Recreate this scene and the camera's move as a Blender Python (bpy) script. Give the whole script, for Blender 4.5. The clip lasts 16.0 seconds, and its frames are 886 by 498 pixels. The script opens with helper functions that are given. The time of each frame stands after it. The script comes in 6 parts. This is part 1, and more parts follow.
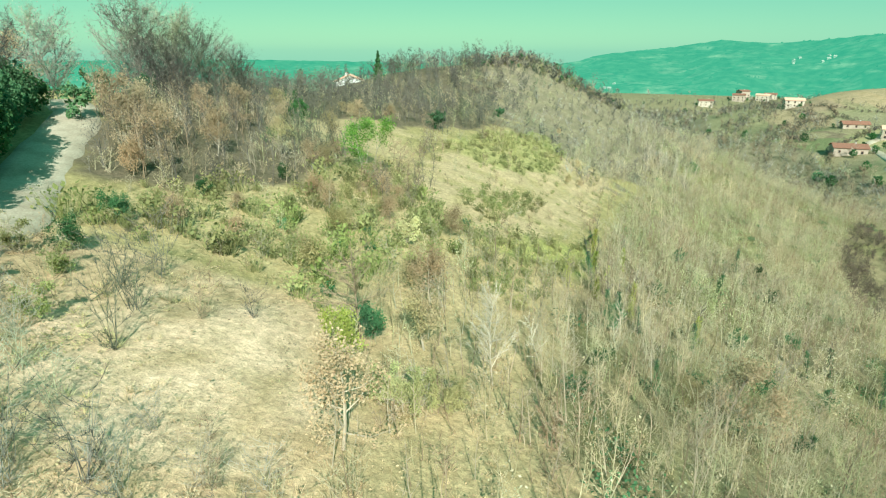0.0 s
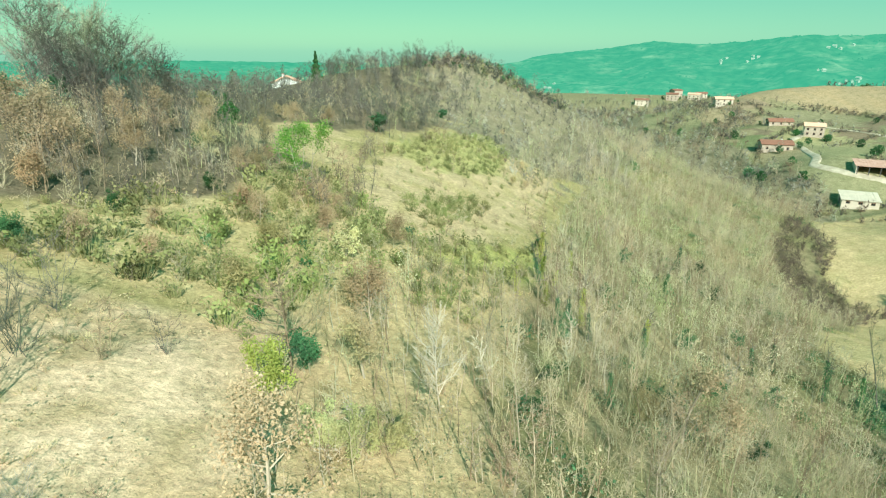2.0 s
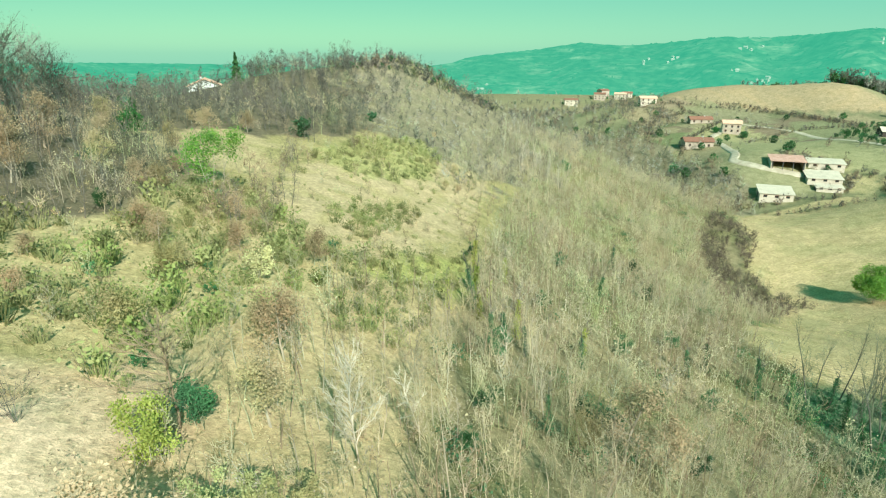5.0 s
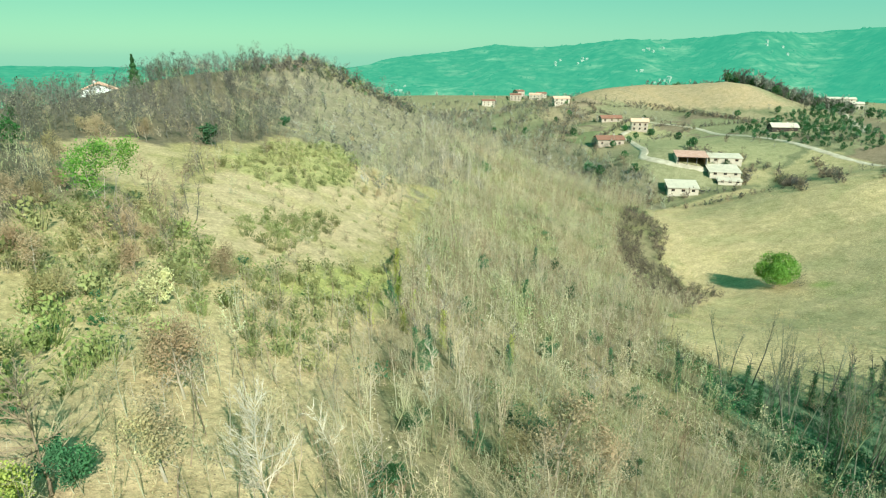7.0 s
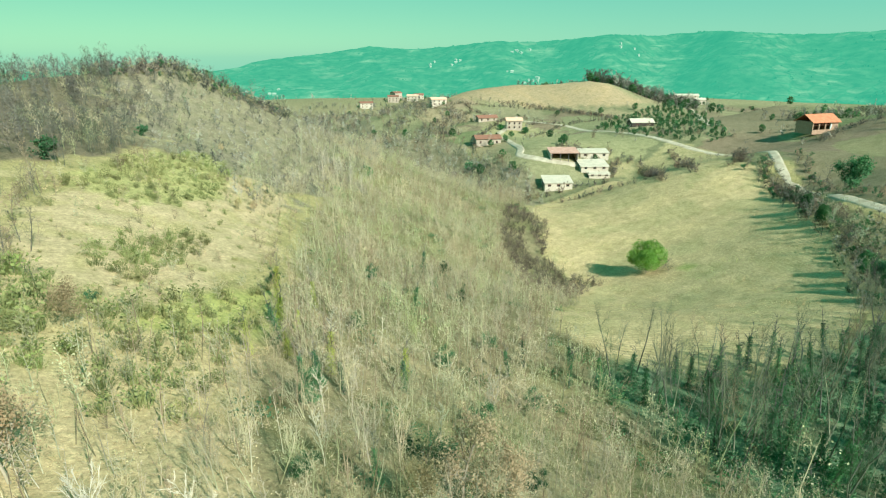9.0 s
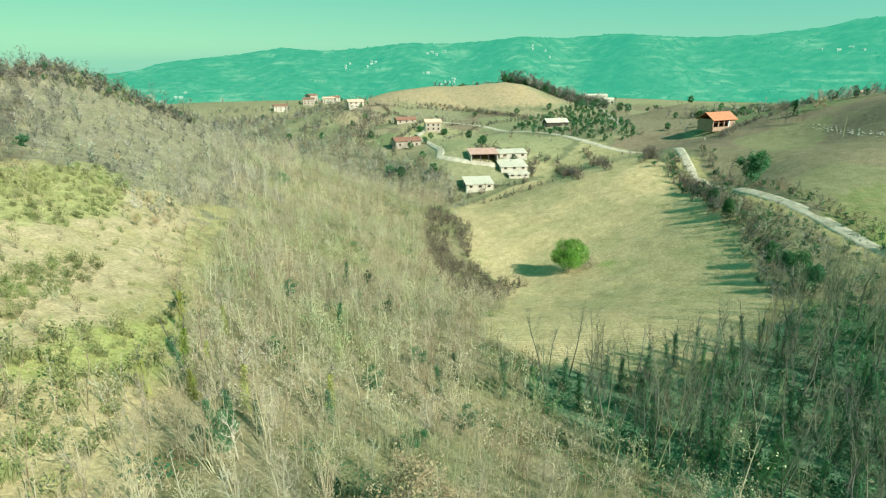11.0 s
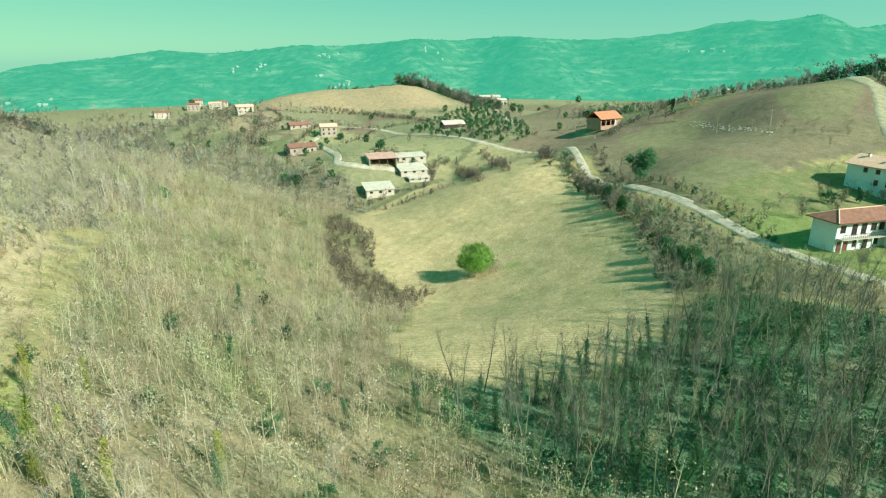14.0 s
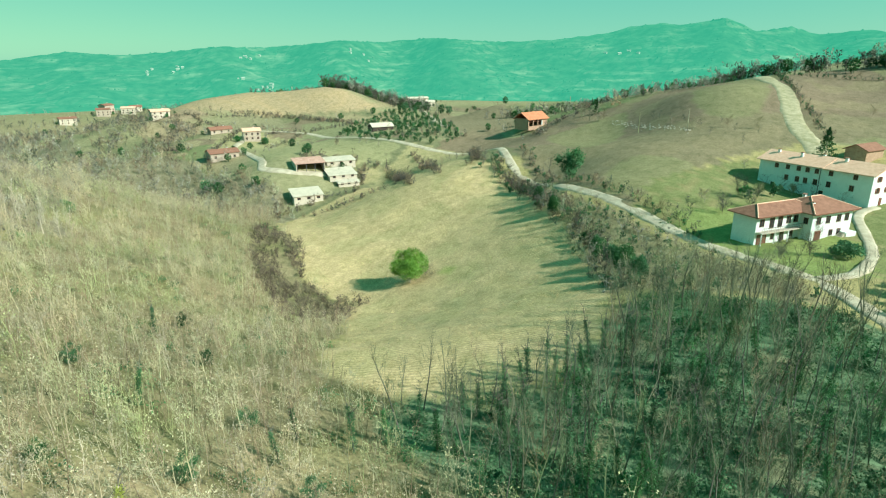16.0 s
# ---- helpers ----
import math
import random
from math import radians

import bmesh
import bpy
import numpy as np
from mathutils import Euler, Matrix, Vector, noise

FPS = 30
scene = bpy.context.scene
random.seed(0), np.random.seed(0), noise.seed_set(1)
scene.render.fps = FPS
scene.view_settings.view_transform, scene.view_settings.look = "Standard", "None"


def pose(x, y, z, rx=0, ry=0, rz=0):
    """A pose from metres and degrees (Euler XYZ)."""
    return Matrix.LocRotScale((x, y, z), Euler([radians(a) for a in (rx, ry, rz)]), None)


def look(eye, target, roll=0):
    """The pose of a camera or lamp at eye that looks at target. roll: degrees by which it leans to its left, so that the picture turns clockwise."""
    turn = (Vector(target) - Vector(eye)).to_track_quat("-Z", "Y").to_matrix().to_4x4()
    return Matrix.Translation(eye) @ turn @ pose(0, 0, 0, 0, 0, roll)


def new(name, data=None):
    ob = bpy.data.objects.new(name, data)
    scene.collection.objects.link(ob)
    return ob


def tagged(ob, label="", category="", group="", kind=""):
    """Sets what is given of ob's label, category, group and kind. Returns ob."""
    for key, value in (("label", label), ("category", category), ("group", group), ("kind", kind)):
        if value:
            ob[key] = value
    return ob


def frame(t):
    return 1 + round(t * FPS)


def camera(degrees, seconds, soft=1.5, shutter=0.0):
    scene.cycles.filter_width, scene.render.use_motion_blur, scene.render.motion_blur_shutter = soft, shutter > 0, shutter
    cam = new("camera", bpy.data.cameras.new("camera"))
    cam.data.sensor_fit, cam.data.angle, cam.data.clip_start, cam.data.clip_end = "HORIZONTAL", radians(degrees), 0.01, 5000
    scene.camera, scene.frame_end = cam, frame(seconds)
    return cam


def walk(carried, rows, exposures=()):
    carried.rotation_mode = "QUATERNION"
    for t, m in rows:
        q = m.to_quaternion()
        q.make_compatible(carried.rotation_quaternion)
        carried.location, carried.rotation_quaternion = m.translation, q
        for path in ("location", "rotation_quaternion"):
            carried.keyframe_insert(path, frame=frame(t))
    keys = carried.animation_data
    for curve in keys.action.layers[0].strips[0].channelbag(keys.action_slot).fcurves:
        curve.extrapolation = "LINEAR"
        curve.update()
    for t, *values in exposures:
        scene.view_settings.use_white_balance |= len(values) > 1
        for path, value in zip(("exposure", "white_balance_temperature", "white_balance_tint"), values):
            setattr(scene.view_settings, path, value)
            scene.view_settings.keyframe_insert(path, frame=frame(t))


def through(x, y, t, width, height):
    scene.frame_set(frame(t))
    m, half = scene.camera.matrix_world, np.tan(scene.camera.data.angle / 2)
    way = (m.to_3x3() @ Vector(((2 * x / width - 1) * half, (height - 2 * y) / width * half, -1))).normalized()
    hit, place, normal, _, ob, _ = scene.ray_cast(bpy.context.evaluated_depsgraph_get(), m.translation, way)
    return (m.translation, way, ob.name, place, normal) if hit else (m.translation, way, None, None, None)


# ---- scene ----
cam = camera(74.64, 16.0, 1.2)
PATH = [
    (0.0, -0.006, -0.010, 0.000, 71.166, -0.161, 0.055),
    (0.5, 0.071, 0.765, 0.018, 71.167, -0.195, -1.255),
    (1.0, 0.120, 1.550, 0.002, 71.177, -0.242, -2.617),
    (1.5, 0.273, 2.296, -0.025, 71.213, -0.243, -3.747),
    (2.0, 0.514, 2.999, -0.056, 71.243, -0.191, -5.361),
    (2.5, 0.736, 3.704, -0.092, 71.258, -0.214, -6.733),
    (3.0, 1.037, 4.330, -0.151, 71.320, -0.150, -8.113),
    (3.5, 1.312, 4.912, -0.129, 71.301, -0.162, -8.938),
    (4.0, 1.611, 5.456, -0.125, 71.320, -0.156, -9.941),
    (6.5, 2.985, 8.278, -0.164, 71.500, -0.101, -16.297),
    (7.0, 3.236, 8.751, -0.116, 71.546, -0.072, -19.400),
    (7.5, 3.520, 9.357, -0.097, 71.592, 0.003, -23.226),
    (8.0, 3.905, 10.081, -0.160, 71.636, 0.022, -26.514),
    (8.5, 4.293, 10.779, -0.172, 71.668, 0.097, -29.081),
    (9.0, 4.653, 11.459, -0.149, 71.709, 0.108, -31.048),
    (11.5, 7.188, 15.293, -0.240, 71.874, 0.156, -40.634),
    (12.0, 7.718, 15.905, -0.303, 71.911, 0.187, -42.006),
    (12.5, 8.346, 16.408, -0.189, 71.916, 0.200, -43.005),
    (13.0, 9.010, 17.003, -0.165, 71.945, 0.223, -44.349),
    (13.5, 9.579, 17.510, -0.082, 71.968, 0.266, -46.461),
    (14.0, 10.230, 18.147, -0.043, 71.991, 0.328, -48.885),
    (14.5, 10.959, 18.682, -0.077, 72.035, 0.373, -51.382),
    (15.0, 11.730, 19.276, -0.138, 72.068, 0.433, -53.831),
    (15.5, 12.452, 19.871, -0.162, 72.079, 0.458, -55.153),
    (16.0, 13.226, 20.349, -0.199, 72.107, 0.431, -55.757),
]
walk(cam, [(t, pose(*p)) for t, *p in PATH], [(0.0, 0.97, 5290, 4), (16.0, 0.97, 5290, 4)])

# ---- light ----
SUN_AZ, SUN_EL = 172.0, 35.0
world = bpy.data.worlds.new("world")
scene.world = world
world.use_nodes = True
wn, wl = world.node_tree.nodes, world.node_tree.links
wn.clear()
sky = wn.new("ShaderNodeTexSky")
sky.sky_type, sky.sun_disc = "NISHITA", False
sky.sun_elevation, sky.sun_rotation = radians(SUN_EL), radians(SUN_AZ)
sky.air_density, sky.dust_density, sky.ozone_density = 0.5, 0.6, 0.0
cast = wn.new("ShaderNodeMix")
cast.data_type, cast.blend_type = "RGBA", "MULTIPLY"
cast.inputs[0].default_value = 1.0
cast.inputs[7].default_value = (0.72, 0.55, 0.08, 1)
wl.new(sky.outputs[0], cast.inputs[6])
both = wn.new("ShaderNodeMix")
both.data_type, both.blend_type = "RGBA", "ADD"
both.inputs[0].default_value = 1.0
wl.new(cast.outputs[2], both.inputs[6])
both.inputs[7].default_value = (0.75, 4.2, 3.55, 1)  # thin even blue-green haze
bg = wn.new("ShaderNodeBackground")
bg.inputs[1].default_value = 0.0505
wo = wn.new("ShaderNodeOutputWorld")
wl.new(both.outputs[2], bg.inputs[0])
wl.new(bg.outputs[0], wo.inputs[0])
sun_data = bpy.data.lights.new("sun", "SUN")
sun_data.energy, sun_data.angle, sun_data.color = 4.5, radians(0.6), (1.0, 0.85, 0.66)
sun = new("sun", sun_data)
s_az, s_el = radians(SUN_AZ), radians(SUN_EL)
SUNV = Vector((math.sin(s_az) * math.cos(s_el), math.cos(s_az) * math.cos(s_el), math.sin(s_el)))
sun.matrix_basis = look(SUNV * 500, (0, 0, 0))


# ---- materials ----
def material(name, rough=0.9, spec=0.2):
    m = bpy.data.materials.new(name)
    m.use_nodes = True
    b = m.node_tree.nodes["Principled BSDF"]
    b.inputs["Roughness"].default_value = rough
    b.inputs["Specular IOR Level"].default_value = spec
    return m, m.node_tree.nodes, m.node_tree.links, b


def noise_node(n, l, scale, detail=4.0, coords=None, rough=0.6):
    t = n.new("ShaderNodeTexNoise")
    t.inputs["Scale"].default_value, t.inputs["Detail"].default_value = scale, detail
    t.inputs["Roughness"].default_value = rough
    if coords:
        l.new(coords, t.inputs["Vector"])
    return t.outputs["Fac"]


def ramp(n, l, fac, stops):
    r = n.new("ShaderNodeValToRGB")
    el = r.color_ramp.elements
    while len(el) < len(stops):
        el.new(0.5)
    for e, (p, c) in zip(el, stops):
        e.position, e.color = p, (*c, 1)
    l.new(fac, r.inputs[0])
    return r.outputs[0]


def mixed(n, l, a, b, fac, mode="MIX"):
    x = n.new("ShaderNodeMix")
    x.data_type, x.blend_type = "RGBA", mode
    for sock, val in ((x.inputs[0], fac), (x.inputs[6], a), (x.inputs[7], b)):
        if isinstance(val, bpy.types.NodeSocket):
            l.new(val, sock)
        elif isinstance(val, (int, float)):
            sock.default_value = val
        else:
            sock.default_value = (*val, 1)
    return x.outputs[2]


def bump(n, l, b, height, dist=0.05, strength=0.6):
    u = n.new("ShaderNodeBump")
    u.inputs["Strength"].default_value, u.inputs["Distance"].default_value = strength, dist
    l.new(height, u.inputs["Height"])
    l.new(u.outputs[0], b.inputs["Normal"])


def position(n):
    return n.new("ShaderNodeNewGeometry").outputs["Position"]


def rough_mat(name, dark, light, scale=2.0, rough=0.9, spec=0.2, relief=0.03, fine=25.0):
    """A matt surface of two tones, blotches at one scale and grain at another."""
    m, n, l, b = material(name, rough, spec)
    p = position(n)
    big = noise_node(n, l, scale, 3, p)
    small = noise_node(n, l, fine, 3, p)
    base = ramp(n, l, big, [(0.3, dark), (0.7, light)])
    grain = ramp(n, l, small, [(0.25, (0.72, 0.72, 0.72)), (0.75, (1.1, 1.1, 1.1))])
    l.new(mixed(n, l, base, grain, 1.0, "MULTIPLY"), b.inputs["Base Color"])
    bump(n, l, b, small, relief)
    return m


def plant_mat(name, tones, rough=0.8, through=0.0):
    """Bark, twigs or leaves; the tone differs from plant to plant and from clump to clump."""
    m, n, l, b = material(name, rough, 0.15)
    g = n.new("ShaderNodeNewGeometry")
    o = n.new("ShaderNodeObjectInfo")
    own = n.new("ShaderNodeAttribute")
    own.attribute_name = "tone"
    def maths(kind, a, c, d=0.0):
        x = n.new("ShaderNodeMath")
        x.operation = kind
        for sock, val in zip(x.inputs, (a, c, d)):
            if isinstance(val, float):
                sock.default_value = val
            else:
                l.new(val, sock)
        return x.outputs[0]
    each = maths("FRACT", maths("ADD", own.outputs["Fac"], o.outputs["Random"]), 0.0)
    mix = maths("MULTIPLY_ADD", each, 0.62, maths("MULTIPLY", g.outputs["Random Per Island"], 0.38))
    k = len(tones) - 1
    col = ramp(n, l, mix, [(i / k, t) for i, t in enumerate(tones)])
    spots = noise_node(n, l, 0.17, 3, position(n))
    shade = ramp(n, l, spots, [(0.32, (0.58, 0.59, 0.58)), (0.68, (1.25, 1.25, 1.25))])
    col = mixed(n, l, col, shade, 1.0, "MULTIPLY")
    drift = noise_node(n, l, 0.075, 3, position(n))
    hue = ramp(n, l, drift, [(0.34, (1.08, 0.98, 0.88)), (0.5, (1.0, 1.0, 0.95)), (0.64, (0.9, 1.04, 0.72))])
    col = mixed(n, l, col, hue, 1.0, "MULTIPLY")
    l.new(col, b.inputs["Base Color"])
    if through:
        tr = n.new("ShaderNodeBsdfTranslucent")
        l.new(col, tr.inputs[0])
        mx = n.new("ShaderNodeMixShader")
        mx.inputs[0].default_value = through
        l.new(b.outputs[0], mx.inputs[1])
        l.new(tr.outputs[0], mx.inputs[2])
        l.new(mx.outputs[0], n["Material Output"].inputs[0])
    return m


BARK = plant_mat("grey_bark", [(0.24, 0.215, 0.16), (0.37, 0.34, 0.265), (0.47, 0.44, 0.35)])
TWIG = plant_mat("bare_twigs", [(0.3, 0.27, 0.185), (0.42, 0.38, 0.265), (0.39, 0.39, 0.235), (0.47, 0.435, 0.315), (0.35, 0.33, 0.25)])
# grey bark; the greying also puts distance haze into far woods' colour
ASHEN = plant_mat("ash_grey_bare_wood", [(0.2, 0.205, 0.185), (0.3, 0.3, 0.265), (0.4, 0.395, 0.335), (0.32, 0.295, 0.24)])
DUSK = plant_mat("dark_bare_twigs", [(0.07, 0.075, 0.07), (0.13, 0.13, 0.115), (0.19, 0.185, 0.16)])
STEM = plant_mat("brown_shrub_stems", [(0.16, 0.125, 0.085), (0.27, 0.22, 0.15), (0.37, 0.315, 0.22)])
# greenish bark with the teal shade of the grove mixed into its tones
SHADEBARK = plant_mat("moss_green_bark", [(0.12, 0.15, 0.105), (0.205, 0.23, 0.165), (0.3, 0.31, 0.22)])
PALE = plant_mat("pale_bark", [(0.4, 0.38, 0.31), (0.54, 0.52, 0.43)])
RUST = plant_mat("withered_oak_leaves", [(0.31, 0.235, 0.14), (0.43, 0.345, 0.215), (0.54, 0.45, 0.31)], 0.7, 0.25)
# leaf greens with extra blue, imitating teal shade on the evergreens
IVY = plant_mat("ivy_leaves", [(0.04, 0.1, 0.05), (0.078, 0.18, 0.085), (0.135, 0.27, 0.125)], 0.68, 0.2)
BROOM = plant_mat("broom_shoots", [(0.17, 0.195, 0.075), (0.275, 0.295, 0.125), (0.39, 0.39, 0.19)], 0.8, 0.25)
LIME = plant_mat("yellow_green_leaves", [(0.25, 0.32, 0.06), (0.4, 0.46, 0.1), (0.54, 0.56, 0.17)], 0.6, 0.35)
SAGE = plant_mat("pale_green_leaves", [(0.36, 0.39, 0.17), (0.5, 0.51, 0.25), (0.62, 0.6, 0.34)], 0.7, 0.3)
LONE = plant_mat("glossy_green_leaves", [(0.09, 0.22, 0.04), (0.25, 0.41, 0.07), (0.46, 0.57, 0.14)], 0.5, 0.25)
BRAMBLE = plant_mat("purple_bramble_canes", [(0.09, 0.075, 0.065), (0.15, 0.125, 0.1), (0.21, 0.175, 0.135)])
STRAW = plant_mat("dry_grass_blades", [(0.5, 0.405, 0.23), (0.65, 0.54, 0.36), (0.49, 0.44, 0.22)], 0.9, 0.3)
STALK = plant_mat("straw_stubble", [(0.46, 0.39, 0.22), (0.56, 0.48, 0.29), (0.64, 0.56, 0.36)], 0.9, 0.2)
CONIFER = plant_mat("dark_conifer_needles", [(0.03, 0.08, 0.03), (0.07, 0.17, 0.06)], 0.7, 0.1)
# white plaster tinted greenish to put teal shade into the walls
PLASTER = rough_mat("white_house_plaster", (0.66, 0.73, 0.68), (0.76, 0.82, 0.77), 0.6, 0.9)
CREAM = rough_mat("cream_shed_plaster", (0.48, 0.44, 0.34), (0.6, 0.55, 0.43), 0.6, 0.9)
OCHRE = rough_mat("ochre_house_plaster", (0.36, 0.31, 0.24), (0.48, 0.42, 0.33), 0.6, 0.9)
TILE = rough_mat("terracotta_roof_tiles", (0.2, 0.1, 0.065), (0.31, 0.165, 0.11), 1.2, 0.85, 0.2, 0.05, 9)
TILE_ORANGE = rough_mat("orange_clay_tiles", (0.4, 0.16, 0.08), (0.56, 0.25, 0.13), 1.0, 0.85, 0.2, 0.05, 9)
TILE_PALE = rough_mat("sun_bleached_roof_tiles", (0.66, 0.4, 0.27), (0.82, 0.54, 0.38), 1.0, 0.85, 0.2, 0.05, 9)
SHEET = rough_mat("pale_sheet_roofing", (0.5, 0.46, 0.35), (0.64, 0.58, 0.45), 0.5, 0.7)
BRICK = rough_mat("weathered_brick_wall", (0.3, 0.2, 0.13), (0.44, 0.32, 0.22), 1.5, 0.9)
WOODM = rough_mat("brown_stained_wood", (0.12, 0.05, 0.03), (0.22, 0.1, 0.06), 3.0, 0.7)
DARKWOOD = rough_mat("tarred_timber", (0.04, 0.035, 0.03), (0.09, 0.075, 0.06), 2.0, 0.8)
STONE = rough_mat("pale_stone", (0.4, 0.36, 0.28), (0.6, 0.55, 0.45), 2.0)
METAL = rough_mat("dark_iron", (0.05, 0.05, 0.05), (0.1, 0.1, 0.1), 3.0, 0.5, 0.5)
GRAVEL = rough_mat("gravel_road", (0.34, 0.3, 0.21), (0.54, 0.49, 0.36), 0.35, 0.95, 0.1, 0.04, 6)
RUTS = rough_mat("grassy_dirt_track", (0.26, 0.25, 0.13), (0.44, 0.4, 0.27), 0.5, 0.95, 0.1, 0.04, 5)
GLASS, gn, gl, gb = material("dark_window_glass", 0.08, 0.6)
gb.inputs["Base Color"].default_value = (0.02, 0.03, 0.03, 1)


# ---- the lie of the land: broad rises and hollows (x, y, reach, height) ----
NEAR_LAND = [
    (24.4, -17.6, 28, 7.3), (-38, -4, 45, 12.5), (-65.2, -17.6, 28, 5), (46.8, 49.6, 28, -8.1), (69.2, 4.8, 28, -5), (-42.8, 72, 28, 4.7),
    (46.8, 94.4, 28, -3.6), (114, 27.2, 28, 2.9), (-87.6, 94.4, 28, -13.3), (91.6, 94.4, 28, -4.3), (-2, 140, 45, 5.9), (-110, 96, 170, 36.9),
    (77.2, 132.8, 18, 4.6), (114, 128, 70, -19.6), (158.8, 72, 28, 3.9), (-20.4, 184, 28, 5.6), (203.6, 27.2, 28, -4.3), (4.4, 210.7, 37.3, 12),
    (47.1, 222.8, 55, 21.1), (117, 119, 12, -1.6), (30, 210.9, 16.1, 5.4), (-65.2, 206.4, 28, -8.5), (192.4, 104, 18, -5.1), (178, 140, 45, 3.7),
]
FAR_LAND = [
    (226, 72, 70, 10.6), (158.8, 184, 28, -8.2), (91.6, 228.8, 28, 2.1), (2, 251.2, 28, -4.4), (248.4, 94.4, 28, -6.3), (203.6, 184, 28, -9.5),
    (270.8, 72, 28, 7.1), (142, 248, 45, -14.1), (181.2, 228.8, 28, 6.3), (248.4, 161.6, 28, -5.9), (293.2, 49.6, 28, 6.1), (136.4, 273.6, 28, -6.3),
    (-110, 296, 70, -11.2), (282, 184, 70, 3.8), (322, 104, 45, 9), (338, 49.6, 28, 5.4), (158.8, 318.4, 28, 2), (360.4, 4.8, 28, 2.5),
    (106, 356, 45, -5.9), (248.4, 296, 28, -5.6), (248.4, 340.8, 28, 1.8), (382.8, 206.4, 28, 6.1), (434, -40, 170, 46.8), (382.8, 228.8, 28, 4.9),
    (214, 428, 45, 12.8), (427.6, 251.2, 28, -7.5), (26, 504, 170, -41.2), (322, 392, 45, -5.1), (394, 392, 45, 18), (293.2, 475.2, 28, 3.6),
    (502, 248, 45, 4.2), (226, 520, 28, 6.5), (338, 464, 70, 25.9), (610, 104, 45, 8.4), (142, 608, 45, -9.2), (330, 576, 110, -24.2),
    (594, 312, 110, -12.8), (450, 576, 70, -12),
]



def height(x, y):
    x, y = np.asarray(x, float), np.asarray(y, float)
    z = -42 + sum(h * np.exp(-((x - a) ** 2 + (y - b) ** 2) / r ** 2) for a, b, r, h in (*NEAR_LAND, *FAR_LAND))
    r = np.hypot(x - 150, y - 150)
    s = np.clip((r - 480) / 1000, 0, 1)
    s = s * s * (3 - 2 * s)
    return z * (1 - s) - 175 * s


def ground(x, y):
    return float(height(x, y))


def waves(x, y, size, seed):
    """Smooth unevenness in the plan, about -1 to 1."""
    rng = np.random.default_rng(seed)
    out = 0
    for k in range(9):
        a, f, p = rng.uniform(0, 6.28), rng.uniform(0.6, 2.4) / size, rng.uniform(0, 6.28)
        out = out + np.sin((x * math.cos(a) + y * math.sin(a)) * f * 6.28 + p)
    return out / 4.0


def inside(x, y, poly):
    """1 inside the outline, 0 outside."""
    x, y = np.asarray(x, float), np.asarray(y, float)
    odd = np.zeros(np.shape(x), bool)
    for (ax, ay), (bx, by) in zip(poly, poly[1:] + poly[:1]):
        if ay != by:
            odd ^= ((ay > y) != (by > y)) & (x < (bx - ax) * (y - ay) / (by - ay) + ax)
    return odd


FIELD = [(138, 172), (127, 150), (111, 132), (104, 112), (84, 90), (70, 80), (62, 72), (60, 65), (63, 60), (67, 52), (73, 47), (80, 45), (88, 45), (100, 48), (110, 52), (126, 58), (148, 72), (172, 96), (198, 122), (206, 148), (192, 184), (158, 184)]
PLOUGH = [(152, 60), (174, 86), (198, 110), (226, 136), (262, 138), (292, 112), (345, 95), (356, 40), (364, -30), (300, -40), (248, -10), (236, 26), (214, 46), (182, 60)]
LAWN = [(121, 22), (140, 46), (158, 62), (184, 60), (212, 44), (210, 6), (160, -2), (130, 8)]
TAN = [(283, 470), (300, 420), (335, 378), (365, 345), (395, 345), (400, 400), (380, 450), (330, 490)]
WOOD = [(4, 13), (60, -6), (104, -2), (108, 16), (106, 40), (97, 45), (86, 43.5), (78, 44), (72, 46), (66, 51), (61, 60), (60, 66), (62, 73), (70, 81), (84, 90), (104, 112), (111, 132), (127, 150), (138, 172), (150, 190), (140, 232), (112, 236), (84, 200), (66, 178), (50, 140), (33, 106), (22, 76), (14, 56), (7, 42)]
RIDGE = [(-30, 46), (-20, 52), (-14, 60), (-13, 76), (-10, 92), (-8, 108), (0, 118), (8, 128), (14, 150), (24, 176), (34, 205), (20, 215), (-60, 210), (-48, 110), (-44, 74)]
CLEAR = [(-19, 20), (-9, 17), (-5, 22), (-8, 31), (-14, 36), (-19, 31)]
VALLEY = [(84, 205), (112, 236), (140, 182), (152, 180), (168, 206), (168, 224), (173, 254), (182, 286), (184, 320), (172, 338), (182, 408), (216, 508), (238, 608), (190, 610), (140, 430), (95, 300)]
SLOPE = [(-4, 58), (6, 60), (16, 76), (28, 104), (40, 136), (30, 140), (10, 118), (0, 98), (-6, 76)]

GROVE = [(47, 20), (60, -6), (104, -2), (108, 16), (106, 40), (97, 45), (86, 43.5), (78, 44), (72, 46), (66, 51), (61, 60), (54, 57), (50, 44)]
FLANK = [(26, 110), (40, 136), (56, 150), (78, 180), (104, 216), (96, 240), (60, 226), (34, 222), (18, 206), (12, 180), (14, 150), (26, 130)]
BRINK = [(8, 196), (18, 197), (26, 197), (33, 196), (41, 197), (52, 199), (62, 203), (64, 212), (48, 210), (36, 208), (22, 208), (6, 205)]
BAND = [(198, 122), (148, 77), (125, 62), (105, 50), (106, 38), (110, 17), (118, 22.5), (125, 32), (135, 43), (144, 53), (154, 66), (166, 84), (186, 106)]
SCRUB = [(-26, 36), (-14, 38), (-8, 33), (-3, 46), (4, 58), (10, 62), (2, 66), (-6, 76), (-12, 78), (-15, 60), (-26, 48)]
HERBS = [(2, 46), (8, 44), (14, 58), (20, 74), (10, 68), (4, 60)]
